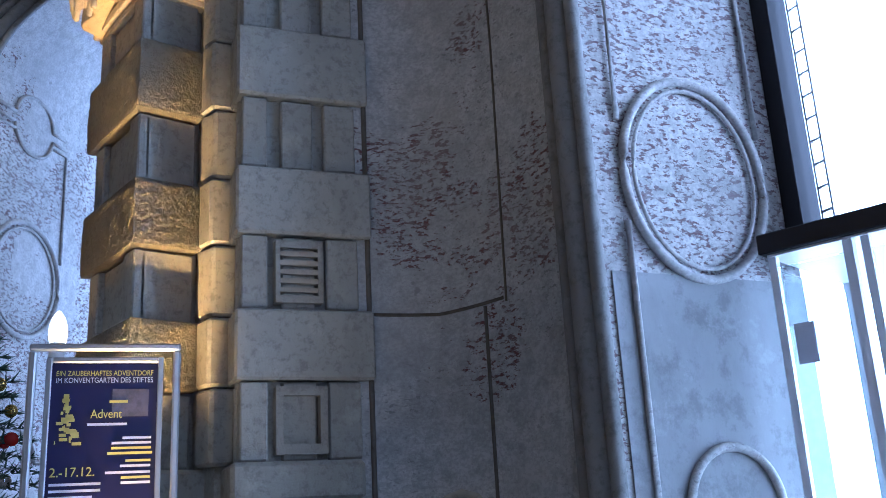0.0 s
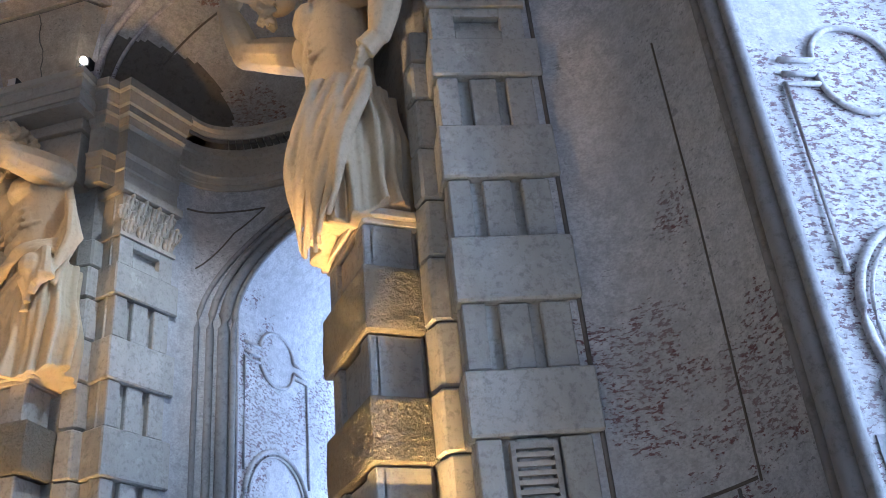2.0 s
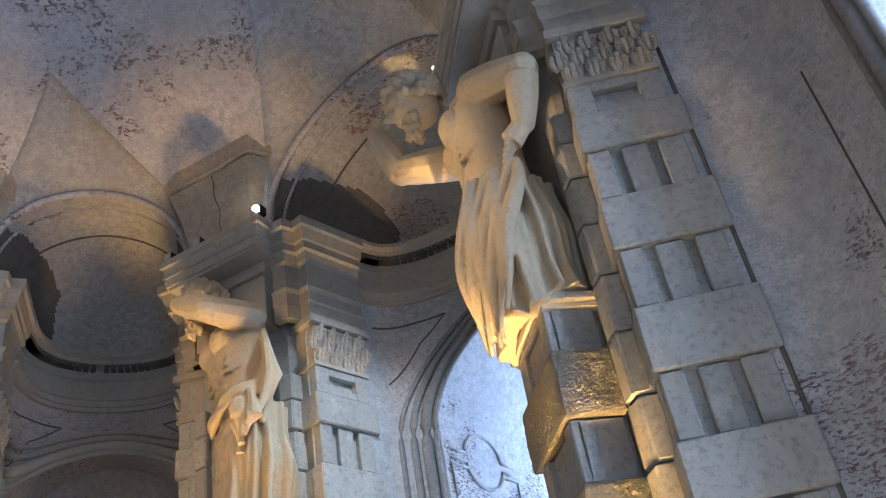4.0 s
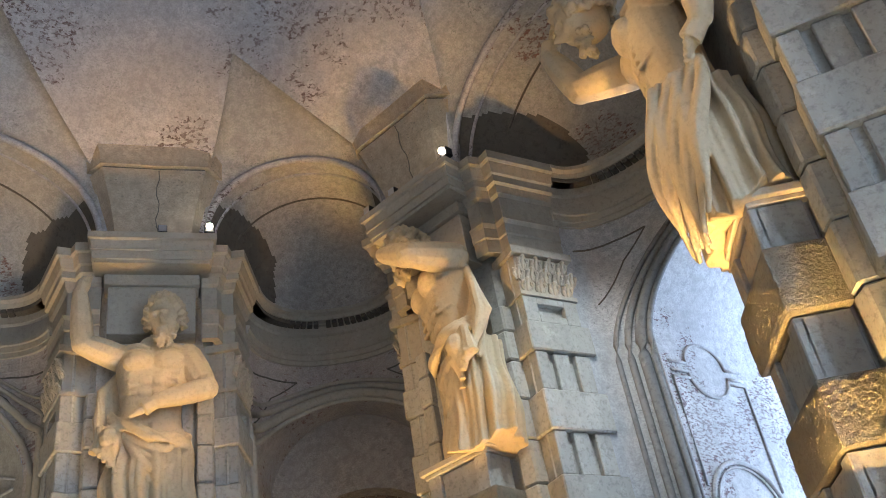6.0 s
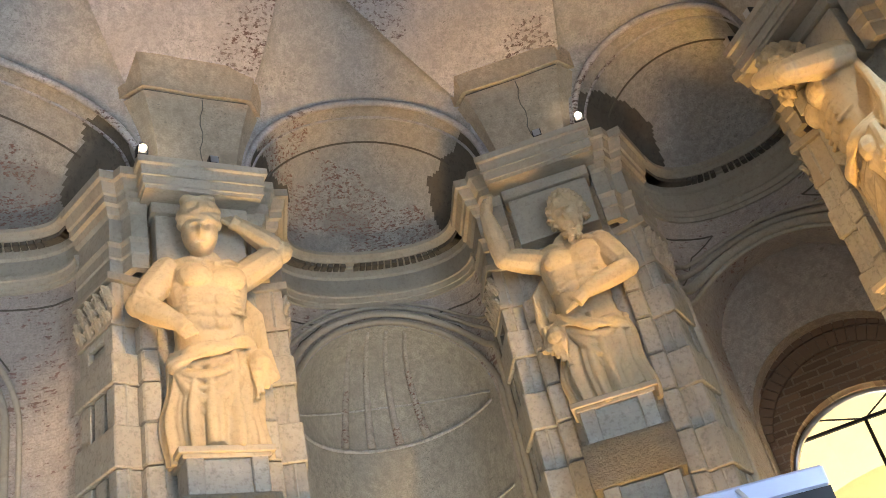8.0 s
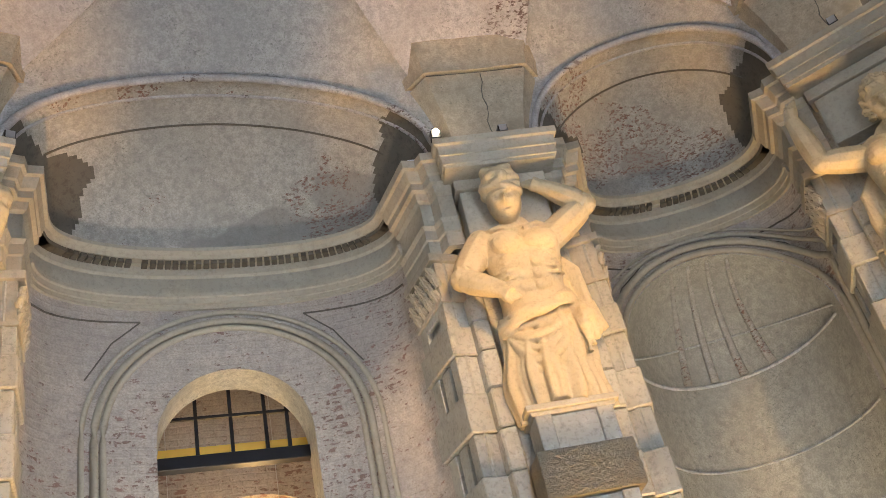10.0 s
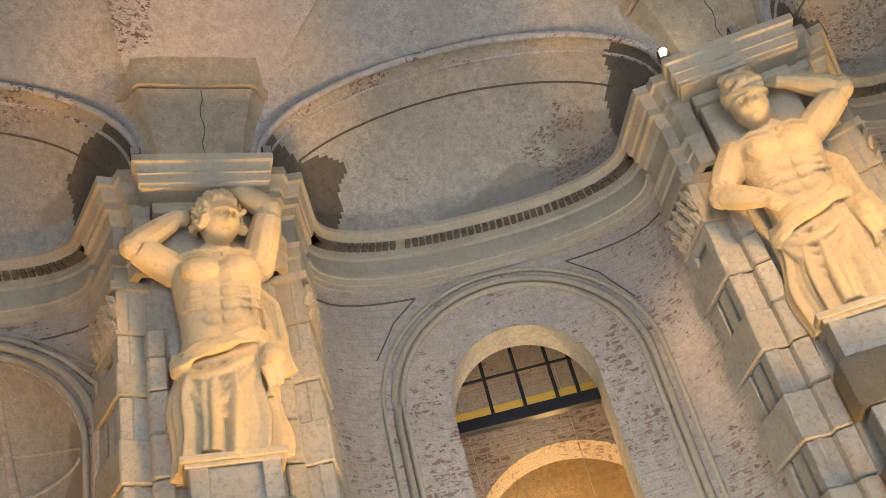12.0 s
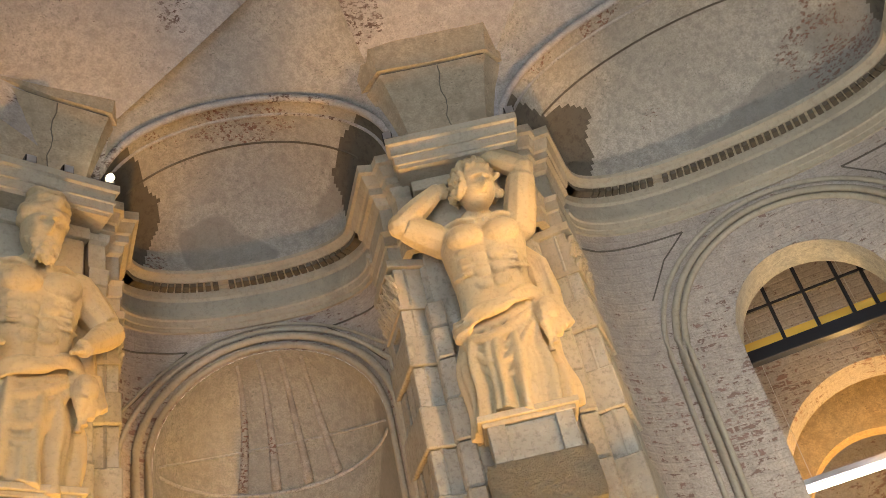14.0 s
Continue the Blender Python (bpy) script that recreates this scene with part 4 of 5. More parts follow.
    # ribs under the chest, collar bones, strap
    for sx in (-1, 1):
        for k in range(4):
            add_tube(bm, [(L * 0.75 + sx * 0.10, -0.175 + 0.012 * k, 1.235 - 0.062 * k), (L * 0.75 + sx * 0.19, -0.15, 1.22 - 0.062 * k), (L * 0.75 + sx * 0.265, -0.05, 1.25 - 0.062 * k)], [0.012, 0.02, 0.012], 6)
        add_tube(bm, [(L + sx * 0.03, -0.135, 1.475), (L + sx * 0.15, -0.13, 1.51), (L + sx * 0.27, -0.04, 1.52)], [0.02, 0.022, 0.02], 6)
    # cloak falling behind one side in loose folds
    for i in range(9):
        x = cloak * (0.20 + 0.026 * i)
        z1 = 0.62 + rng.uniform(-0.1, 0.12)
        add_tube(bm, [(L * 0.8 + cloak * 0.2, 0.13, 1.46), (x, 0.16 - 0.012 * i, 1.15), (x + cloak * rng.uniform(0, 0.05), 0.10 + rng.uniform(-0.05, 0.04), 0.9), (x * 1.02, 0.10 - 0.015 * i, z1)], [0.025, 0.034, 0.04, 0.018], 7)
    ob = finish(bm, "statue", M_STATUE, True)
    m = ob.modifiers.new("blend", "REMESH")
    m.mode, m.voxel_size, m.use_smooth_shade = "VOXEL", 0.0075, True
    s = ob.modifiers.new("soften", "SMOOTH")
    s.factor, s.iterations = 0.5, 1
    return tagged(ob, "over-life-size carved sandstone half figure with draped cloth", "statue", "statues on the piers")


def place_statue(key, ob, out=0.0, turn=0.0, size=1.09, aside=0.0):
    ob.matrix_basis = pier_pose(key, Z(1.003)) @ pose(aside, 0.15 - out, 0, 0, 0, turn) @ Matrix.Scale(size, 4)


UP_L = ((-0.52, -0.06, 1.62), (-0.22, -0.10, 1.82), (-0.10, -0.06, 1.84))
UP_R = ((0.44, -0.10, 1.88), (0.20, -0.10, 2.08), (0.06, -0.04, 2.04))
HIP_L = ((-0.52, -0.06, 1.12), (-0.30, -0.26, 0.88), (-0.22, -0.30, 0.76))
HIGH_R = ((0.60, -0.08, 1.66), (0.30, -0.10, 1.86), (0.16, -0.10, 1.94))
place_statue("E", build_statue(1, UP_L, UP_R, (0.04, -0.05, 0.0), 0.03, cloak=1, head_turn=(16, 18)), size=1.17)
place_statue("D", build_statue(2, HIP_L, HIGH_R, (-0.06, -0.07, -0.02), 0.0, turban=True, cloak=1, head_turn=(20, -14)), size=1.14)
place_statue("C", build_statue(3, ((-0.56, -0.18, 1.50), (-0.60, -0.24, 1.96), (-0.56, -0.24, 2.14)), ((0.47, -0.16, 1.06), (0.06, -0.36, 0.86), (-0.12, -0.36, 0.74)), (0.08, -0.08, 0.0), 0.03, beard=True, cloak=-1, head_turn=(20, -12)), size=1.03)
place_statue("B", build_statue(4, UP_L, ((0.36, -0.36, 1.40), (0.04, -0.46, 1.62), (-0.10, -0.38, 1.70)), (-0.10, -0.14, 0.0), -0.05, beard=True, cloak=1), 0.04, -32, 1.17, 0.13)
place_statue("A", build_statue(5, ((-0.34, -0.50, 1.46), (-0.36, -0.62, 1.80), (-0.32, -0.56, 1.96)), ((0.47, 0.26, 1.32), (0.42, 0.20, 0.98), (0.36, 0.06, 0.84)), (-0.08, -0.28, 0.04), -0.06, beard=True, cloak=-1, hem_drop=13, head_turn=(26, 6)), 0.16, -14, 1.19)
place_statue("F", build_statue(6, ((-0.52, -0.04, 1.14), (-0.34, -0.18, 0.90), (-0.26, -0.24, 0.80)), ((0.50, -0.02, 1.14), (0.30, -0.20, 0.92), (0.20, -0.26, 0.82)), (0.0, -0.06, 0.0), 0.0, beard=True, turban=True, cloak=1), size=1.2)

# ---- lamps on the cornices ----
WARM, WHITE = (1.0, 0.60, 0.24), (1.0, 0.88, 0.72)


def build_spot():
    """Small floodlight on a bracket."""
    lamp = new("floodlight")
    bm = bmesh.new()
    add_box(bm, -0.05, 0.05, -0.04, 0.05, 0.06, 0.16)
    part("housing", bm, M_DARK, lamp, bevel=0.01)
    bm = bmesh.new()
    add_box(bm, -0.015, 0.015, -0.01, 0.01, 0.0, 0.07)
    part("bracket", bm, M_DARK, lamp)
    bm = bmesh.new()
    add_ball(bm, (0, -0.055, 0.12), (0.032, 0.024, 0.032), 12)
    part("lens", bm, M_LAMP, lamp, "glowing lamp lens", smooth=True)
    return tagged(lamp, "small black floodlight standing on the cornice, switched on", "lamp", "floodlights on the cornices")


spot_first = None
for key, t in (("A", -0.19), ("B", 0.19), ("C", 0.19), ("D", -0.19), ("F", 0.19)):
    m = pier_pose(key, Z(1.951)) @ pose(t * 0.97 * K, -0.008 * K, 0)
    if spot_first is None:
        spot_first = build_spot()
        spot_first.matrix_basis = m
    else:
        copy_thing(spot_first, m)
    ld = bpy.data.lights.new("cornice_light", "SPOT")
    ld.energy, ld.color, ld.shadow_soft_size, ld.spot_size, ld.spot_blend = 22, WHITE, 0.05, radians(150), 1.0
    c = m @ Vector((0, -0.10, 0.14))
    aim = Vector((CENTRE.x, CENTRE.y, Z(1.7)))
    if key == "A":      # the one beside the entrance is turned on the flank of the next pier
        ld.energy, ld.color, ld.spot_size = 430, (0.84, 0.93, 1.0), radians(62)
        aim = Vector((*pier_point("B", 0.30, 0.15), Z(0.95)))
    new("cornice_light", ld).matrix_world = look(c, aim)

# unlit small floodlights on the slabs
bm = bmesh.new()
off = new("floodlight")
add_box(bm, -0.045, 0.045, -0.05, 0.04, 0.03, 0.12)
part("housing", bm, M_DARK, off, bevel=0.008)
bm = bmesh.new()
add_box(bm, -0.012, 0.012, -0.01, 0.01, 0.0, 0.04)
part("bracket", bm, M_DARK, off)
bm = bmesh.new()
add_box(bm, -0.036, 0.036, -0.058, -0.051, 0.04, 0.11)
part("lens", bm, M_ALU, off, "pale glass lens")
tagged(off, "small black floodlight standing on the cornice, switched off", "lamp", "floodlights on the cornices")
spots = [("C", 0.03), ("D", 0.04), ("B", -0.19), ("B", -0.06), ("E", -0.2), ("E", 0.2), ("F", 0.06), ("F", -0.05), ("D", -0.27)]
for n, (key, t) in enumerate(spots):
    m = pier_pose(key, Z(1.951)) @ pose(t * 0.97 * K, -0.012 * K if abs(t) < 0.25 else 0.12 * K, 0)
    if n:
        copy_thing(off, m)
    else:
        off.matrix_basis = m
# warm floodlights on the cornices that light the statues across the hall
# the source for D is added in mid-air by the entrance, on no cornice
for key, src, power in (("A", pier_point("D", 0.1, -0.14), 1000), ("B", pier_point("E", 0.1, -0.14), 1000), ("C", pier_point("A", -0.12, -0.14), 1700), ("D", Vector((-0.1, 1.0)) * K, 1750),
                        ("E", pier_point("B", 0.1, -0.14), 2200), ("F", pier_point("C", 0.1, -0.14), 2100)):
    q = pier_point(key, 0.0, 0.02)
    ld = bpy.data.lights.new("statue_light", "SPOT")
    ld.energy, ld.color, ld.spot_size, ld.spot_blend, ld.shadow_soft_size = power, WARM, radians(19), 0.7, 0.05
    new("statue_light", ld).matrix_world = look((*src, Z(1.85)), (*q, Z(1.30)))
# warm uplights on the floor at the corners of the pedestals
for key, t, out, power in (("A", 0.05, 0.5, 480), ("A", -0.25, 0.6, 250), ("B", 0.22, 0.6, 950), ("B", -0.25, 0.5, 450), ("C", 0.25, 0.6, 560), ("C", -0.25, 0.5, 600), ("D", 0.27, 0.5, 800), ("D", -0.25, 0.5, 550),
                           ("E", 0.27, 0.5, 800), ("E", -0.25, 0.6, 400), ("F", 0.26, 0.6, 800)):
    p = pier_point(key, t, -out / K)
    q = pier_point(key, t * 0.45, 0.0)
    ld = bpy.data.lights.new("pedestal_light", "SPOT")
    ld.energy, ld.color, ld.spot_size, ld.spot_blend, ld.shadow_soft_size = power, (1.0, 0.55, 0.16), radians(27), 0.8, 0.03
    new("pedestal_light", ld).matrix_world = look((*p, 0.3), (*q, Z(1.02)))
# broad fill uplight added beside the entrance to wash the flank of the pier
p, q = pier_point("A", 0.62, -0.30), pier_point("A", 0.30, 0.2)
ld = bpy.data.lights.new("pedestal_light", "SPOT")
ld.energy, ld.color, ld.spot_size, ld.spot_blend, ld.shadow_soft_size = 120, (1.0, 0.76, 0.46), radians(60), 1.0, 0.04
new("pedestal_light", ld).matrix_world = look((*p, 0.25), (*q, Z(1.15)))
# tight uplight close under the side of the pedestal beside the entrance
p, q = pier_point("A", 0.34, -0.10), pier_point("A", 0.135, 0.03)
ld = bpy.data.lights.new("pedestal_light", "SPOT")
ld.energy, ld.color, ld.spot_size, ld.spot_blend, ld.shadow_soft_size = 4200, (1.0, 0.56, 0.17), radians(23), 0.7, 0.03
new("pedestal_light", ld).matrix_world = look((*p, 0.25), (*q, Z(0.80)))
# wide unseen fill spots before the niches and window bay, added to brighten them
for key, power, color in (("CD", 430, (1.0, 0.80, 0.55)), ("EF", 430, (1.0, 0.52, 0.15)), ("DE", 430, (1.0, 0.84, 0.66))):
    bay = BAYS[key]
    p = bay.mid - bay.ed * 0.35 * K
    ld = bpy.data.lights.new("niche_fill", "SPOT")
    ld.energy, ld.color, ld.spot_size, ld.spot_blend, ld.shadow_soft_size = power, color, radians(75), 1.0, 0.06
    new("niche_fill", ld).matrix_world = look((*p, 0.25), (*(bay.mid + bay.ed * 0.25 * K), Z(1.2)))

# ---- outside light ----
for key, d in (("HA", 1.75), ("AB", 1.5)):
    bay = BAYS[key]
    bm = bmesh.new()
    c = bay.mid + bay.ed * d * K
    a, b = c - bay.es * 4.5, c + bay.es * 4.5
    bm.faces.new([bm.verts.new(p) for p in ((*a, -0.2), (*b, -0.2), (*b, 7.0), (*a, 7.0))])
    structure("backdrop_" + key.lower(), bm, M_SKY if key == "HA" else M_SKY_DIM, "bright overcast winter sky outside the glass", "sky")


def bay_box(bm, bay, s0, s1, d0, d1, z0, z1):
    """Box in a bay: along the chord, outwards, up (metres)."""
    pts = [bay.mid + bay.es * s + bay.ed * d for s, d in ((s0, d0), (s1, d0), (s1, d1), (s0, d1))]
    add_prism(bm, [(p.x, p.y) for p in pts], z0, z1)


def bay_pt(bay, s, d, z):
    return (*(bay.mid + bay.es * s + bay.ed * d), z)


# ---- raised panels on the bright jambs ----


def jamb_ring(name, key, s, dc, zc, rd, rz, radius, a0=0.0, a1=360.0, n=40):
    """Oval or arc bead standing on a jamb."""
    bay = BAYS[key]
    closed = a1 - a0 >= 359.9
    pts = []
    for i in range(n if closed else n + 1):
        a = radians(a0 + (a1 - a0) * i / n)
        pts.append(bay_pt(bay, s * K, (dc + rd * math.cos(a)) * K, Z(zc + rz * math.sin(a))))
    bm = bmesh.new()
    add_tube(bm, pts, radius, 8, closed)
    structure(name, bm, M_BEAD, "raised plaster bead of an oval jamb panel", "moulding", smooth=True)


def jamb_line(key, s, pts, radius=0.014):
    bay = BAYS[key]
    bm = bmesh.new()
    add_tube(bm, [bay_pt(bay, s * K, d * K, Z(z)) for d, z in pts], radius, 8)
    structure("trim_jamb_" + key.lower(), bm, M_BEAD, "raised plaster bead of a jamb panel", "moulding", smooth=True)


def jamb_set(key, s, d0, dw, zc, scale):
    """Oval panel, framed field above and below, small ring at the top."""
    rd, rz = 0.5 * dw, 0.165 * scale
    jamb_ring("trim_oval_" + key.lower(), key, s, d0, zc, rd, rz, 0.022)
    jamb_ring("trim_oval_" + key.lower(), key, s, d0, zc, rd * 0.86, rz * 0.90, 0.010)
    e = rd * 1.02
    top = zc + rz * 0.5
    hi = zc + rz + 0.265 * scale
    for sg in (-1, 1):
        jamb_line(key, s, [(d0 + sg * e, top), (d0 + sg * e, hi), (d0 + sg * rd * 0.55, hi)])
        jamb_line(key, s, [(d0 + sg * e, zc - rz * 0.5), (d0 + sg * e, zc - rz - 0.34 * scale), (d0 + sg * rd * 0.62, zc - rz - 0.34 * scale)])
    jamb_ring("trim_ring_" + key.lower(), key, s, d0, hi + 0.02, rd * 0.55, 0.075 * scale, 0.016, 180, 360)
    jamb_ring("trim_ring_" + key.lower(), key, s, d0, hi + 0.05, rd * 0.55, 0.075 * scale, 0.016, 0, 180)
    jamb_ring("trim_ring_" + key.lower(), key, s, d0, zc - rz - 0.34 * scale, rd * 0.62, 0.09 * scale, 0.02, 0, 180)
    for z in (hi + 0.02, hi + 0.05):
        for sg in (-1, 1):
            jamb_line(key, s, [(d0 + sg * rd * 0.55, z), (d0 + sg * e, z)])


# smooth grey cement coat on the foot of the entrance jamb
bm = bmesh.new()
bay = BAYS["HA"]
bay_box(bm, bay, -0.305 * K, -0.297 * K, 0.262 * K, 0.625 * K, 0.0, Z(0.345))
structure("trim_dado", bm, mat("smooth_cement", stone((0.36, 0.36, 0.37), 8.0, 0.1, 0.2)), "smooth grey cement coat on the lower jamb", "dado")
jamb_set("HA", -0.294, 0.435, 0.27, 0.505, 1.0)
jamb_set("AB", -0.307, 0.385, 0.32, 0.735, 1.0)
# line of the arch inside the jamb of the side opening
jamb_line("AB", -0.307, [(0.19, 0.40), (0.19, 1.34), (0.21, 1.42), (0.28, 1.49), (0.38, 1.52)])

# ---- flat wall panels between the pier and the entrance arch ----


def wall_line(key, pts, radius=0.012, off=0.0, material=None, name="trim_panel"):
    """Thin groove or bead on a bay's wall; points (s, z) in K."""
    bay = BAYS[key]
    fine = []
    for (s0, z0), (s1, z1) in zip(pts, pts[1:]):
        fine += [(s0 + (s1 - s0) * i / 6, z0 + (z1 - z0) * i / 6) for i in range(6)]
    fine.append(pts[-1])
    lim = bay.S / K * 0.998
    bm = bmesh.new()
    add_tube(bm, [(*bay.at(max(-lim, min(lim, s)) * K, off), Z(z)) for s, z in fine], radius, 6)
    structure(name, bm, material or M_MORTAR_SHADE, "narrow sunk line in the wall plaster", "moulding", smooth=True)


wall_line("HA", [(-0.695, -0.05), (-0.695, 0.6), (-0.695, 1.5)], 0.014)
wall_line("HA", [(-0.69, 0.355), (-0.62, 0.345), (-0.51, 0.352)], 0.009)
wall_line("HA", [(-0.545, 0.345), (-0.545, -0.10), (-0.575, -0.10)], 0.010)
wall_line("HA", [(-0.505, 0.345), (-0.50, 0.8), (-0.505, 1.2)], 0.007)
wall_line("HA", [(-0.675, -0.08), (-0.655, -0.08)] + [(-0.60 - 0.055 * math.cos(a * math.pi / 8), -0.05 + 0.10 * math.sin(a * math.pi / 8)) for a in range(9)] + [(-0.545, -0.08), (-0.525, -0.08)], 0.022, 0.006, M_CORNICE)
# sunk spandrel triangles beside the arches
for key, sides in (("DE", (-1, 1)), ("CD", (-1, 1)), ("EF", (-1, 1)), ("AB", (-1, 1)), ("BC", (-1, 1))):
    S = BAYS[key].S / K
    inner = 0.27 if key == "DE" else S * 0.55
    for sg in sides:
        top = 1.685 if key == "DE" else 1.66
        wall_line(key, [(sg * S * 0.985, top - 0.015), (sg * (inner + 0.10), top), (sg * inner, top + 0.005)], 0.010)
        wall_line(key, [(sg * inner, top + 0.005), (sg * (inner + 0.09), top - 0.08), (sg * min(inner + 0.17, S * 0.98), top - 0.22)], 0.008)

# ---- niches: shell ribs ----
for key in ("CD", "EF"):
    bay = BAYS[key]
    m, w, zs, zc = OPEN[key]

    def niche(a, e):
        s = m - w * math.cos(a)
        d = bay.d(s) + w * 0.85 * math.sin(a) * math.cos(e) - 0.01
        return bay_pt(bay, s, d, Z(zs) + (zc - zs) * K * math.sin(a) * math.sin(e))
    for a in (0.36, 0.46, 0.56, 0.66):
        bm = bmesh.new()
        add_tube(bm, [niche(math.pi * (a - 0.12 * math.sin(f / 10 * 1.5) * (a - 0.5) * 3), f / 10 * math.pi / 2 * 0.9 + 0.05) for f in range(11)], [0.05 - 0.003 * f for f in range(11)], 7)
        structure("trim_rib_" + key.lower(), bm, M_EXEDRA, "raised plaster rib of the niche shell", "moulding", smooth=True)
    for e, r in ((0.02, 0.018), (0.45, 0.012)):
        bm = bmesh.new()
        add_tube(bm, [niche(math.pi * (0.06 + 0.88 * i / 24), e) for i in range(25)], r, 6)
        structure("trim_band_" + key.lower(), bm, M_BEAD, "pale horizontal band round the niche", "moulding", smooth=True)
    for z, r in ((0.95, 0.012), (0.70, 0.012)):
        bm = bmesh.new()
        add_tube(bm, [bay_pt(bay, m - w * math.cos(a), bay.d(m - w * math.cos(a)) + w * 0.85 * math.sin(a) - 0.012, Z(z)) for a in [math.pi * (0.05 + 0.9 * i / 24) for i in range(25)]], r, 6)
        structure("trim_band_" + key.lower(), bm, M_BEAD, "pale horizontal joint round the niche", "moulding", smooth=True)

# ---- inner window: steel frame and ochre passage behind ----
bay = BAYS["DE"]
window = new("window_1")
tagged(window, "arched opening with black steel transom and thin glazing bars", "window", kind="structure")
d = 0.415 * K
bm = bmesh.new()
bay_box(bm, bay, -0.27 * K, 0.29 * K, d - 0.06, d + 0.06, Z(1.225), Z(1.268))
part("transom", bm, M_DARK, window, "black steel transom beam", bevel=0.006)
for s in (-0.105, 0.01, 0.125, 0.20):
    bm = bmesh.new()
    bay_box(bm, bay, (s - 0.006) * K, (s + 0.006) * K, d + 0.1, d + 0.14, Z(1.268), Z(1.66))
    part("glazing_bar", bm, M_DARK, window)
bm = bmesh.new()
bay_box(bm, bay, -0.3 * K, 0.3 * K, d + 0.1, d + 0.13, Z(1.42), Z(1.43))
part("glazing_bar", bm, M_DARK, window)
bm = bmesh.new()
bay_box(bm, bay, -0.3 * K, 0.3 * K, d + 0.08, d + 0.14, Z(1.275), Z(1.283))
part("glazing_bar", bm, M_DARK, window)

# amber paint stands in for warm light in the low glass strip
bm = bmesh.new()
bay_box(bm, bay, -0.27 * K, 0.29 * K, d + 0.145, d + 0.16, Z(1.268), Z(1.325))
part("low_panel", bm, mat("painted_warm_light", plain((0.85, 0.50, 0.08), 0.4)), window, "glass strip over the transom, painted amber for the light in it")

# passage: side walls, end wall with arch, ceiling
PW, D0, D1 = 0.75 * K, 0.44 * K, 1.7 * K
bm = bmesh.new()
for s0, s1 in ((-PW - 0.2, -PW), (PW, PW + 0.2)):
    bay_box(bm, bay, s0, s1, D0, D1, 0.0, Z(2.0))
structure("wall_passage", bm, M_WARMROOM, "ochre plastered passage wall", "wall")
bm = bmesh.new()
bay_box(bm, bay, -PW - 0.2, PW + 0.2, D0, D1 + 1.5, Z(2.0), Z(2.0) + 0.2)
structure("ceiling_passage", bm, M_WALL, "pale plaster passage ceiling", "ceiling")
bm = bmesh.new()
bay_box(bm, bay, -PW - 0.2, PW + 0.2, D1 + 1.5, D1 + 1.7, 0.0, Z(2.0) + 0.2)
structure("wall_passage_end", bm, M_WALL, "grey plaster end wall of the passage", "wall")


def arched_screen(name, bay, d0, d1, half, cs, w, zs, zc, ztop, material, label):
    """Wall across a bay's axis with a round-headed opening."""
    bm = bmesh.new()
    n = 24
    ss = [cs - w * math.cos(math.pi * i / n) for i in range(n + 1)]
    for a, b in zip(ss, ss[1:]):
        za, zb = [zs + (zc - zs) * math.sqrt(max(0, 1 - ((s - cs) / w) ** 2)) for s in (a, b)]
        lo = [bm.verts.new(bay_pt(bay, s, dd, z)) for dd in (d0, d1) for s, z in ((a, za), (b, zb))]
        hi = [bm.verts.new(bay_pt(bay, s, dd, ztop)) for dd in (d0, d1) for s in (a, b)]
        for f in ((lo[0], lo[1], hi[1], hi[0]), (lo[2], hi[2], hi[3], lo[3]), (lo[0], lo[2], lo[3], lo[1])):
            bm.faces.new(f)
    for s0, s1 in ((-half, cs - w), (cs + w, half)):
        bay_box(bm, bay, s0, s1, d0, d1, 0.0, ztop)
    bmesh.ops.remove_doubles(bm, verts=bm.verts, dist=0.001)
    set_courses(bm, lambda v: ((v.xy - bay.mid).dot(bay.es), v.z))
    return structure(name, bm, material, label, "wall")


arched_screen("wall_passage_arch", bay, 0.95 * K, 1.15 * K, PW, 0.12 * K, 0.40 * K, Z(0.95), Z(1.32), Z(2.0), M_WALL, "pale arch wall across the passage")
arched_screen("wall_passage_inner", bay, 1.45 * K, 1.55 * K, PW, 0.06 * K, 0.30 * K, Z(0.95), Z(1.23), Z(2.0), M_WARMROOM, "second ochre arch in the passage")
tube = new("tube_lamp")
bm = bmesh.new()
add_tube(bm, [bay_pt(bay, -0.26 * K, 0.9 * K, Z(0.93)), bay_pt(bay, 0.26 * K, 0.9 * K, Z(0.93))], 0.03, 10)
part("tube", bm, mat("tube_glow", glow((0.9, 0.95, 1.0), 9.0)), tube, "glowing white tube", smooth=True)
bm = bmesh.new()
bay_box(bm, bay, -0.27 * K, 0.27 * K, 0.885 * K, 0.915 * K, Z(0.945), Z(0.965))
part("housing", bm, M_ALU, tube)
bm = bmesh.new()
for s in (-0.2, 0.2):
    bay_box(bm, bay, (s - 0.001) * K, (s + 0.001) * K, 0.897 * K, 0.903 * K, Z(0.965), Z(2.0))
part("hanger", bm, M_ALU, tube)
tagged(tube, "long white fluorescent tube hanging in the ochre passage", "lamp")
for dd, zz, power in ((0.7, 1.1, 12), (1.3, 0.7, 130)):
    ld = bpy.data.lights.new("passage_light", "POINT")
    ld.energy, ld.color, ld.shadow_soft_size = power, (1.0, 0.62, 0.25), 0.15
    new("passage_light", ld).location = bay_pt(bay, 0.1 * K, dd * K, Z(zz))

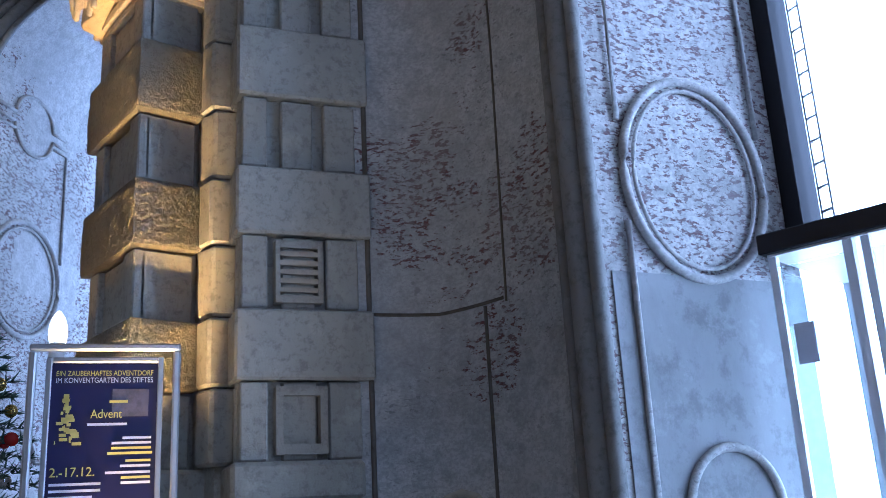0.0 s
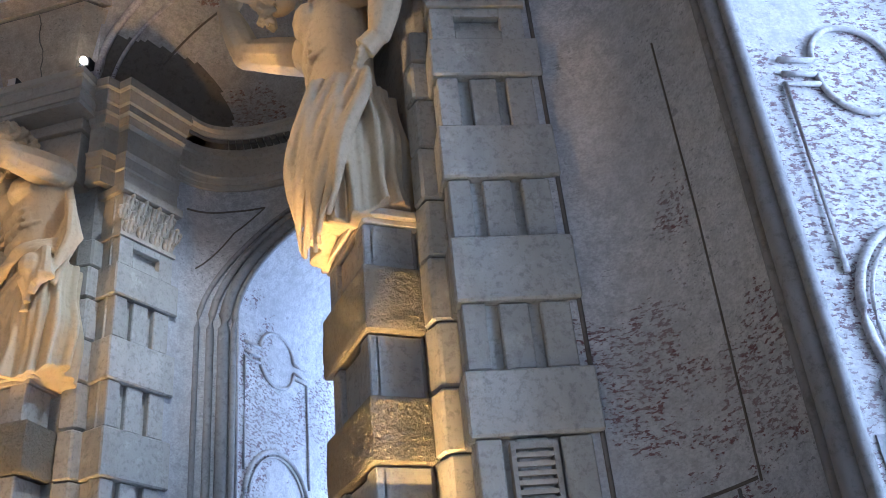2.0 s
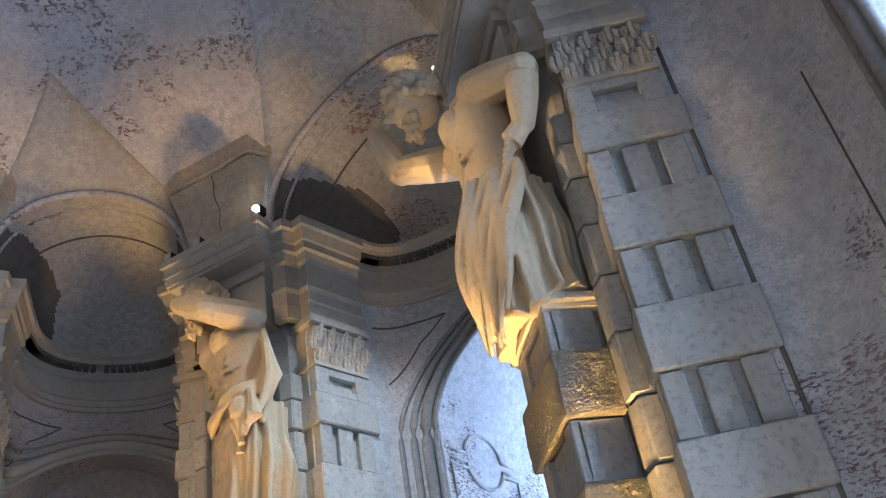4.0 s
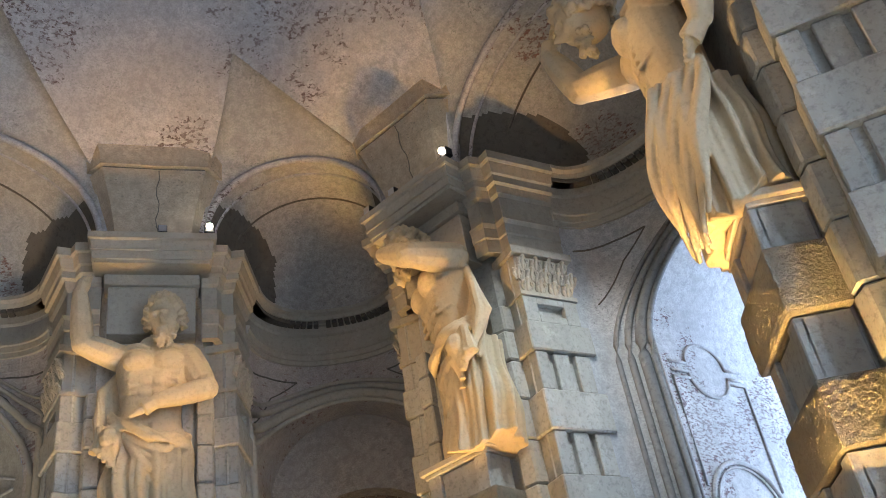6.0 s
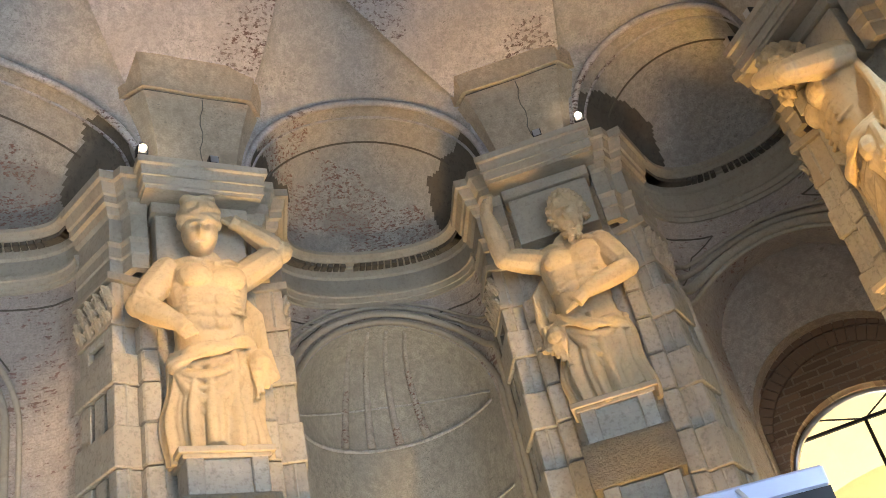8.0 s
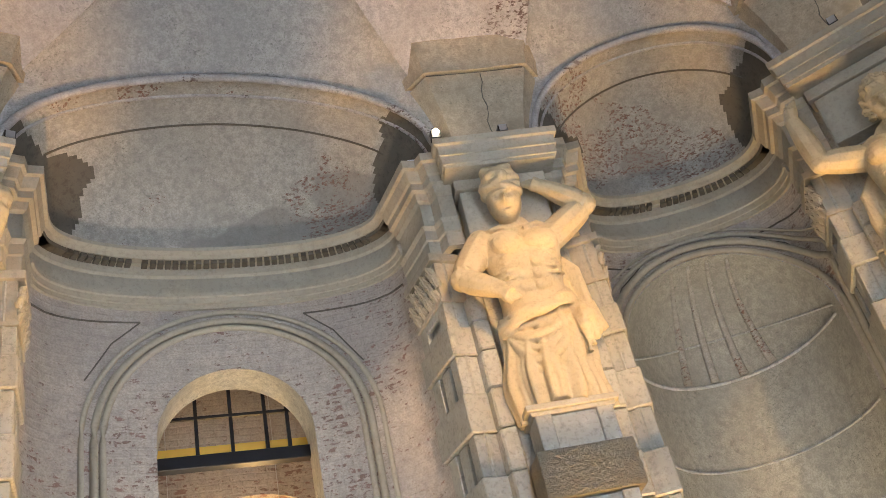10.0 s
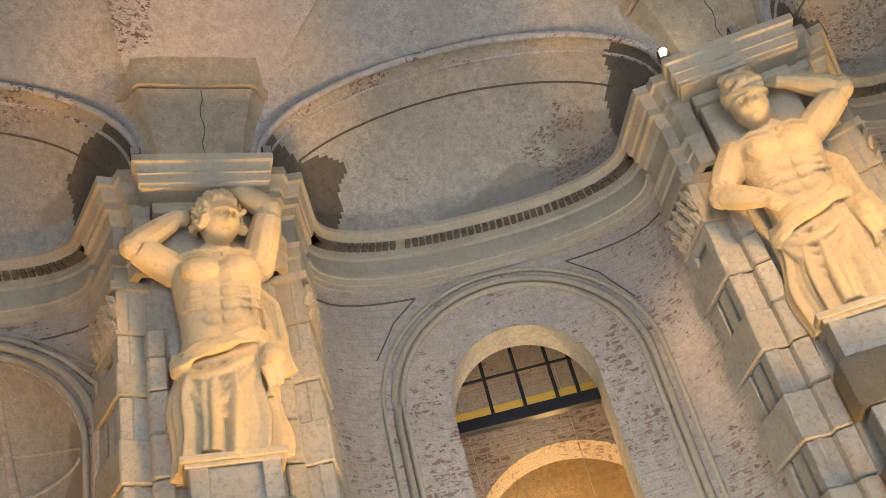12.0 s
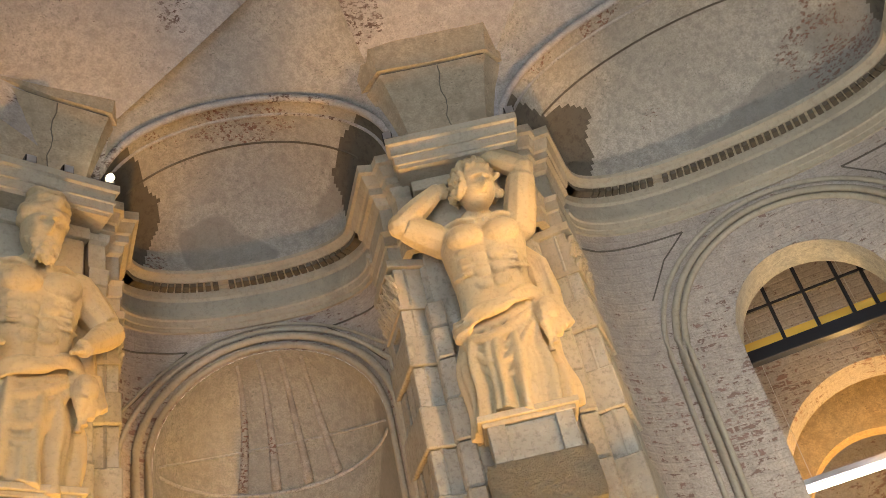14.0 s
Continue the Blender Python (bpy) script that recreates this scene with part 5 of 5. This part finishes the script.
# ---- side doorway: dark tympanum, brick arch and lit hall behind ----
bay = BAYS["BC"]
M_BRICK = mat("old_brick", bricked((0.34, 0.24, 0.16), (0.24, 0.17, 0.12), 3.0, 0.42, (0.26, 0.16, 0.10), (0.34, 0.27, 0.20)))
M_TYMP = mat("brown_plaster", plaster((0.52, 0.43, 0.35), (0.42, 0.34, 0.28), 0.5, 20, 3.0))
M_CREAM = mat("cream_plaster", plain((0.75, 0.66, 0.48), 0.9))
arched_screen("wall_tympanum", bay, 0.42 * K, 0.52 * K, 0.36 * K, 0.02 * K, 0.33 * K, Z(0.98), Z(1.27), Z(1.6), M_TYMP, "brown plastered wall field over the brick arch")
arched_screen("wall_brick_arch", bay, 0.52 * K, 0.66 * K, 0.36 * K, 0.02 * K, 0.30 * K, Z(0.78), Z(1.03), Z(1.6), M_BRICK, "low arch of old dark brick")
bm = bmesh.new()
for i in range(28):
    a = math.pi * (0.06 + 0.88 * i / 27)
    for r0, r1 in ((0.31, 0.365), (0.375, 0.43)):
        c = 0.02 * K
        f = 0.92
        q = [(c - rr * K * math.cos(aa), Z(0.90) + rr * K * f * math.sin(aa)) for rr, aa in ((r0, a - 0.045), (r1, a - 0.045), (r1, a + 0.045), (r0, a + 0.045))]
        if any(abs(s) > 0.35 * K for s, z in q):
            continue
        v = [bm.verts.new(bay_pt(bay, s, dd * K, z)) for dd in (0.505, 0.53) for s, z in q]
        for fc in ((0, 1, 2, 3), (4, 7, 6, 5), (0, 4, 5, 1), (1, 5, 6, 2), (2, 6, 7, 3), (3, 7, 4, 0)):
            bm.faces.new([v[k] for k in fc])
tagged(structure("trim_brick_ring", bm, M_BRICK, "two rings of dark arch bricks", "bricks"), kind="stuff")
# lit hall: groined cream vault in curved fields
H0 = 0.66 * K
bm = bmesh.new()
rows = []
for i in range(25):
    a = math.pi * i / 24
    rows.append([bay_pt(bay, -2.6 * math.cos(a), H0 + dd, Z(0.35) + 2.6 * math.sin(a) * (0.75 + 0.25 * abs(math.sin(dd * 0.9)))) for dd in [0.35 * j for j in range(16)]])
add_grid(bm, rows)
structure("ceiling_side_hall", bm, M_CREAM, "cream groined vault of the lit side hall", "ceiling", smooth=False)
bm = bmesh.new()
bay_box(bm, bay, -3.0, 3.0, H0 + 5.2, H0 + 5.4, 0.0, 6.5)
for s0, s1 in ((-2.9, -2.6), (2.6, 2.9)):
    bay_box(bm, bay, s0, s1, H0, H0 + 5.3, 0.0, 3.2)
structure("wall_side_hall", bm, M_CREAM, "cream plastered wall of the side hall", "wall")
for s, dd in ((-0.8, 1.6), (0.9, 3.4)):
    ld = bpy.data.lights.new("hall_light", "POINT")
    ld.energy, ld.color, ld.shadow_soft_size = 220, (1.0, 0.87, 0.62), 0.25
    new("hall_light", ld).location = bay_pt(bay, s, H0 + dd, 2.4)
window = new("window_2")
tagged(window, "low arched glazing with thin black bars in the side doorway", "window", kind="structure")
dg = 0.60 * K
for p, q, r in (((-0.34, 0.93), (0.34, 0.93), 0.022), ((-0.25, 1.02), (0.02, 0.93), 0.009), ((0.20, 1.03), (0.02, 0.93), 0.009), ((0.02, 0.93), (0.02, -0.5), 0.018)):
    bm = bmesh.new()
    add_tube(bm, [bay_pt(bay, p[0] * K, dg, Z(p[1])), bay_pt(bay, q[0] * K, dg, Z(q[1]))], r, 8)
    part("glazing_bar", bm, M_DARK, window)
bm = bmesh.new()
add_tube(bm, [bay_pt(bay, (0.02 - 0.295 * math.cos(math.pi * i / 24)) * K, dg - 0.05, Z(0.78 + 0.235 * math.sin(math.pi * i / 24))) for i in range(25)], 0.03, 8)
part("frame", bm, M_ALU, window, "pale metal arch frame")

# ---- glass porch in the entrance ----
P0, PD = Vector((0.465, 1.415)) * K, Vector((0.73, -0.69)).normalized() * K
bay = Bay(P0, P0 + PD * 0.60, 0.0)
M_WHITE = mat("white_lacquer", plain((0.78, 0.80, 0.86), 0.35))
porch = new("glass_porch")
tagged(porch, "glass entrance porch with dark flat roof and slim metal posts", "porch")
bm = bmesh.new()
bay_box(bm, bay, -0.29 * K, 0.30 * K, 0.0 * K, 0.6 * K, Z(0.372), Z(0.372) + 0.09)
part("roof", bm, M_DARK, porch, "flat dark metal roof", bevel=0.006)
bm = bmesh.new()
bay_box(bm, bay, -0.28 * K, 0.29 * K, 0.01 * K, 0.59 * K, Z(0.372) - 0.012, Z(0.372) - 0.002)
part("soffit", bm, mat("white_panel", plain((0.8, 0.8, 0.82), 0.4)), porch, "white soffit")
for s, dd, wd in ((-0.275, 0.02, 0.012), (-0.275, 0.30, 0.012), (-0.275, 0.58, 0.012), (-0.16, 0.02, 0.014), (-0.135, 0.02, 0.012), (0.1, 0.02, 0.012), (0.28, 0.02, 0.012)):
    bm = bmesh.new()
    bay_box(bm, bay, (s - wd / 2) * K, (s + wd / 2) * K, (dd - wd / 2) * K, (dd + wd / 2) * K, 0.0, Z(0.372) - 0.012)
    part("post", bm, M_WHITE, porch)
for s0, s1 in ((-0.268, -0.168), (-0.128, 0.094), (0.106, 0.274)):
    bm = bmesh.new()
    bay_box(bm, bay, s0 * K, s1 * K, 0.017 * K, 0.017 * K + 0.012, 0.05, Z(0.372) - 0.06)
    pane = part("pane", bm, M_GLASS, porch)
    pane.visible_shadow = False
    bm = bmesh.new()
    bay_box(bm, bay, s0 * K, s1 * K, 0.014 * K, 0.026 * K, 0.95, 1.0)
    part("rail", bm, M_WHITE, porch)
bm = bmesh.new()
bay_box(bm, bay, -0.281 * K, -0.277 * K, 0.03 * K, 0.57 * K, 0.05, Z(0.372) - 0.06)
pane = part("pane", bm, M_GLASS, porch)
pane.visible_shadow = False
bm = bmesh.new()
bay_box(bm, bay, -0.255 * K, -0.225 * K, 0.008 * K, 0.012 * K, Z(0.20), Z(0.26))
part("notice", bm, mat("notice_paper", plain((0.62, 0.64, 0.74), 0.7)), porch, "small printed notice on the glass")
bm = bmesh.new()
bay_box(bm, bay, -0.175 * K, -0.155 * K, -0.005 * K, 0.015 * K, Z(-0.26), Z(-0.20))
part("door_handle", bm, M_DARK, porch)

# tall window above the porch: dark frame and ladder bars
bay = BAYS["HA"]
window = new("window_3")
tagged(window, "tall arched window over the porch with dark frame", "window", kind="structure")
dw = 0.64 * K
bm = bmesh.new()
bay_box(bm, bay, -0.30 * K, -0.262 * K, dw - 0.08, dw + 0.05, Z(0.40), Z(1.25))
part("frame", bm, M_DARK, window, bevel=0.005)
bm = bmesh.new()
bay_box(bm, bay, -0.30 * K, 0.30 * K, dw - 0.06, dw + 0.06, Z(0.40), Z(0.42))
part("frame", bm, M_DARK, window, bevel=0.005)
for s in (-0.245, -0.222):
    bm = bmesh.new()
    bay_box(bm, bay, (s - 0.002) * K, (s + 0.002) * K, dw + 0.0, dw + 0.02, Z(0.42), Z(1.35))
    part("glazing_bar", bm, M_ALU, window)
for i in range(22):
    bm = bmesh.new()
    bay_box(bm, bay, -0.245 * K, -0.222 * K, dw, dw + 0.015, Z(0.45 + 0.04 * i), Z(0.454 + 0.04 * i))
    part("rung", bm, M_ALU, window)

# ---- poster stand ----
M_POSTER = mat("poster_blue", plain((0.012, 0.012, 0.07), 0.35))
M_GOLD = mat("poster_gold", plain((0.55, 0.5, 0.16), 0.5))
M_INK = mat("poster_white", plain((0.55, 0.58, 0.8), 0.5))
M_PIC = mat("poster_picture", stone((0.10, 0.10, 0.16), 8.0, 0.0, 0.7))


def text_part(body, size, x, z, material, parent, name="lettering", width=None):
    cu = bpy.data.curves.new(name, "FONT")
    cu.body, cu.size, cu.extrude = body, size, 0.0008
    tmp = bpy.data.objects.new(name, cu)
    scene.collection.objects.link(tmp)
    bpy.context.view_layer.update()
    me = bpy.data.meshes.new_from_object(tmp.evaluated_get(bpy.context.evaluated_depsgraph_get()))
    bpy.data.objects.remove(tmp)
    xs = [v.co.x for v in me.vertices]
    k = (width / (max(xs) - min(xs))) if width else 1.0
    for v in me.vertices:
        v.co = (x + (v.co.x - min(xs)) * k, -0.004 - v.co.z, z + v.co.y)
    me.materials.append(material)
    ob = new(name, me)
    ob.parent = parent
    return ob


def build_sign():
    """Poster stand in a bright aluminium frame; origin at the foot, front -y."""
    sign = new("poster_stand")
    W_, T, B = 0.262, 2.41, 1.10
    for x0, x1, z0, z1 in ((-W_ - 0.03, -W_, B, T), (W_, W_ + 0.03, B, T), (-W_ - 0.03, W_ + 0.03, T, T + 0.03), (-W_ - 0.03, W_ + 0.03, B - 0.03, B)):
        bm = bmesh.new()
        add_box(bm, x0, x1, -0.02, 0.02, z0, z1)
        part("frame", bm, M_ALU, sign, "polished aluminium frame", bevel=0.008)
    iw, it, ib = 0.225, T - 0.025, B + 0.02
    for x0, x1, z0, z1 in ((-iw, -iw + 0.022, ib, it), (iw - 0.022, iw, ib, it), (-iw + 0.022, iw - 0.022, it - 0.022, it), (-iw + 0.022, iw - 0.022, ib, ib + 0.022)):
        bm = bmesh.new()
        add_box(bm, x0, x1, -0.012, 0.008, z0, z1)
        part("inner_frame", bm, M_ALU, sign, bevel=0.004)
    bm = bmesh.new()
    add_box(bm, -iw + 0.02, iw - 0.02, 0.0, 0.006, ib + 0.02, it - 0.02)
    poster = part("poster", bm, M_POSTER, sign, "dark blue printed poster")
    top = it - 0.03
    text_part("EIN ZAUBERHAFTES ADVENTDORF", 0.03, -0.185, top - 0.045, M_GOLD, poster, width=0.37)
    text_part("IM KONVENTGARTEN DES STIFTES", 0.03, -0.185, top - 0.073, M_INK, poster, width=0.37)
    text_part("Advent", 0.05, -0.05, top - 0.215, M_GOLD, poster, width=0.12)
    text_part("2.-17.12.", 0.05, -0.19, top - 0.44, M_GOLD, poster, width=0.165)
    rng = random.Random(3)
    # unreadable lines as bars
    for x, z, w, m in ((0.02, 0.155, 0.07, M_GOLD), (-0.06, 0.245, 0.15, M_INK), (0.075, 0.30, 0.11, M_INK), (0.035, 0.32, 0.15, M_INK), (0.035, 0.34, 0.15, M_GOLD), (0.02, 0.36, 0.17, M_GOLD),
                       (0.09, 0.39, 0.095, M_GOLD), (0.07, 0.41, 0.115, M_INK), (0.015, 0.435, 0.17, M_INK), (0.075, 0.455, 0.11, M_GOLD), (0.075, 0.475, 0.11, M_INK),
                       (-0.19, 0.475, 0.19, M_INK), (-0.19, 0.50, 0.19, M_INK), (-0.19, 0.525, 0.16, M_INK)):
        bm = bmesh.new()
        add_box(bm, x, x + w, -0.0045, -0.003, top - z, top - z + 0.010)
        part("bar", bm, m, poster)
    # printed fir tree and picture field
    bm = bmesh.new()
    for i in range(34):
        f = i / 33
        add_box(bm, -0.145 + rng.uniform(-0.055, 0.055) * f - 0.008, -0.145 + rng.uniform(-0.055, 0.055) * f + 0.012, -0.0045, -0.003, top - 0.13 - 0.19 * f, top - 0.118 - 0.19 * f)
    part("printed_tree", bm, M_GOLD, poster)
    bm = bmesh.new()
    add_box(bm, 0.03, 0.17, -0.0035, -0.002, top - 0.21, top - 0.10)
    part("printed_picture", bm, M_PIC, poster)
    for x in (-0.2, 0.2):
        bm = bmesh.new()
        add_box(bm, x - 0.02, x + 0.02, 0.02, 0.05, 0.0, T - 0.1)
        part("leg", bm, M_ALU, sign)
    bm = bmesh.new()
    add_box(bm, -0.32, 0.32, -0.2, 0.25, 0.0, 0.03)
    part("foot", bm, M_DARK, sign, bevel=0.008)
    return tagged(sign, "aluminium poster stand with a dark blue advent market poster", "sign")


def polar(az, r):
    return Vector((-math.sin(radians(az)) * r, math.cos(radians(az)) * r))


p = polar(20.25, 4.08)
sign = build_sign()
sign.matrix_basis = pose(p.x, p.y, 0, 0, 0, 17)

# white candle-shaped lamp behind the stand
lampc = new("candle_lamp")
p = polar(22.9, 4.6)
bm = bmesh.new()
add_tube(bm, [(0, 0, z) for z in (2.54, 2.58, 2.62, 2.66, 2.69)], [0.035, 0.042, 0.04, 0.028, 0.008], 12)
part("flame", bm, mat("candle_glow", glow((0.95, 0.97, 1.0), 3.0)), lampc, "white glowing flame", smooth=True)
bm = bmesh.new()
add_tube(bm, [(0, 0, 0.03), (0, 0, 2.54)], 0.035, 12)
add_tube(bm, [(0, 0, 0.0), (0, 0, 0.03)], 0.16, 16)
part("candle", bm, mat("candle_white", plain((0.8, 0.8, 0.82), 0.5)), lampc, smooth=True)
lampc.matrix_basis = pose(p.x, p.y, 0)
tagged(lampc, "tall white candle lamp with a glowing flame", "lamp")

# ---- christmas tree ----


def build_fir(height, spread, baubles, seed):
    rng = random.Random(seed)
    tree = new("christmas_tree" if baubles else "fir_tree")
    bm = bmesh.new()
    add_tube(bm, [(0, 0, 0), (0.01, 0, height * 0.5), (0, 0.01, height * 0.97)], [0.05, 0.035, 0.008], 8)
    part("trunk", bm, mat("bark", plain((0.10, 0.07, 0.045), 0.9, relief=0.4)), tree)
    verts, faces = [], []
    for i in range(230):
        f = (i / 230) ** 0.8
        z = 0.25 + (height - 0.25) * f
        r = spread * (1 - f) ** 0.9 + 0.04
        a = i * 2.399 + rng.uniform(-0.3, 0.3)
        n = int(6 + 20 * (1 - f))
        for k in range(n):
            g = (k + 1) / n
            c = Vector((math.cos(a) * r * g, math.sin(a) * r * g, z - 0.16 * r * g * g + 0.05 * g))
            for _ in range(5):
                d = Vector((math.cos(a) + rng.uniform(-1, 1), math.sin(a) + rng.uniform(-1, 1), rng.uniform(-0.3, 0.8))).normalized() * rng.uniform(0.04, 0.075)
                sd = d.cross(Vector((rng.uniform(-1, 1), rng.uniform(-1, 1), 1))).normalized() * 0.006
                b0 = len(verts)
                verts += [c - sd, c + sd, c + d]
                faces.append((b0, b0 + 1, b0 + 2))
    me = bpy.data.meshes.new("needles")
    me.from_pydata(verts, [], faces)
    me.materials.append(mat("fir_needles", plain((0.035, 0.075, 0.05), 0.6)))
    nb = new("crown", me)
    nb.parent = tree
    if baubles:
        cols = [mat("bauble_red", plain((0.5, 0.03, 0.03), 0.15)), mat("bauble_gold", plain((0.7, 0.5, 0.15), 0.2, 0.8)), mat("bauble_silver", plain((0.7, 0.7, 0.75), 0.15, 0.9))]
        for i in range(46):
            f = rng.uniform(0.05, 0.95)
            a = rng.uniform(0, math.tau)
            r = spread * (1 - f) ** 0.9 * 0.98 + 0.03
            bm = bmesh.new()
            add_ball(bm, (math.cos(a) * r, math.sin(a) * r, 0.22 + (height - 0.25) * f - 0.10 * r), 0.03, 8)
            part("bauble", bm, rng.choice(cols), tree, smooth=True)
    return tree


fir = tagged(build_fir(2.62, 0.80, True, 1), "decorated fir tree with red, gold and silver baubles", "christmas tree")
p = polar(27.2, 4.5)
fir.matrix_basis = pose(p.x, p.y, 0)
fir2 = tagged(build_fir(2.3, 0.6, False, 2), "bare fir tree standing outside beyond the porch", "tree")
p = polar(-26.6, 6.6)
fir2.matrix_basis = pose(p.x, p.y, 0)

# ---- lighting bar of the stall below the statues ----
bar = new("lighting_bar")
a, b = polar(63.0, 4.6), polar(50.5, 4.75)
u = (b - a).normalized()
v = Vector((-u.y, u.x))
zt = EYE + 4.6 * math.tan(radians(13.2))


def bar_box(bm, f0, f1, o0, o1, z0, z1):
    pts = [a + u * f0 + v * o0, a + u * f1 + v * o0, a + u * f1 + v * o1, a + u * f0 + v * o1]
    add_prism(bm, [tuple(p) for p in pts], z0, z1)


run = (b - a).length
bm = bmesh.new()
bar_box(bm, 0.0, run, -0.06, 0.06, zt - 0.10, zt)
part("rail", bm, mat("blue_white_metal", plain((0.52, 0.58, 0.80), 0.35, 0.3)), bar, "pale blue lacquered rail", bevel=0.012)
bm = bmesh.new()
bar_box(bm, 0.04, run, -0.05, 0.05, zt - 0.165, zt - 0.10)
part("channel", bm, M_DARK, bar, "black cable channel")
bm = bmesh.new()
c0 = a + u * 0.20 - v * 0.075
sgn = -1.0 if (c0 - v * 0.1).length < c0.length else 1.0
c0 = a + u * 0.20 + v * sgn * 0.07
add_tube(bm, [(*c0, zt - 0.115), (*(c0 + v * sgn * 0.06), zt - 0.115)], 0.085, 24)
lamp = part("lamp_head", bm, M_DARK, bar, "round black lamp head")
for i in range(12):
    t = i * math.tau / 12
    bm = bmesh.new()
    q = c0 + v * sgn * 0.062 + u * 0.058 * math.cos(t)
    add_ball(bm, (*q, zt - 0.115 + 0.058 * math.sin(t)), (0.010, 0.010, 0.010), 6)
    part("diode", bm, M_INK, lamp)
for f in (0.5, run - 0.05):
    bm = bmesh.new()
    q = a + u * f
    add_tube(bm, [(*q, 0.02), (*q, zt - 0.16)], 0.025, 10)
    add_tube(bm, [(*q, 0.0), (*q, 0.02)], 0.18, 16)
    part("stand", bm, M_ALU, bar)
bm = bmesh.new()
add_tube(bm, [(*(a + u * 0.62 + v * sgn * 0.065), zt - 0.02), (*(a + u * 0.85 + v * sgn * 0.065), zt - 0.42)], 0.012, 8)
part("strut", bm, M_ALU, bar)
tagged(bar, "pale blue metal lighting bar with a round black lamp on stands", "lamp")
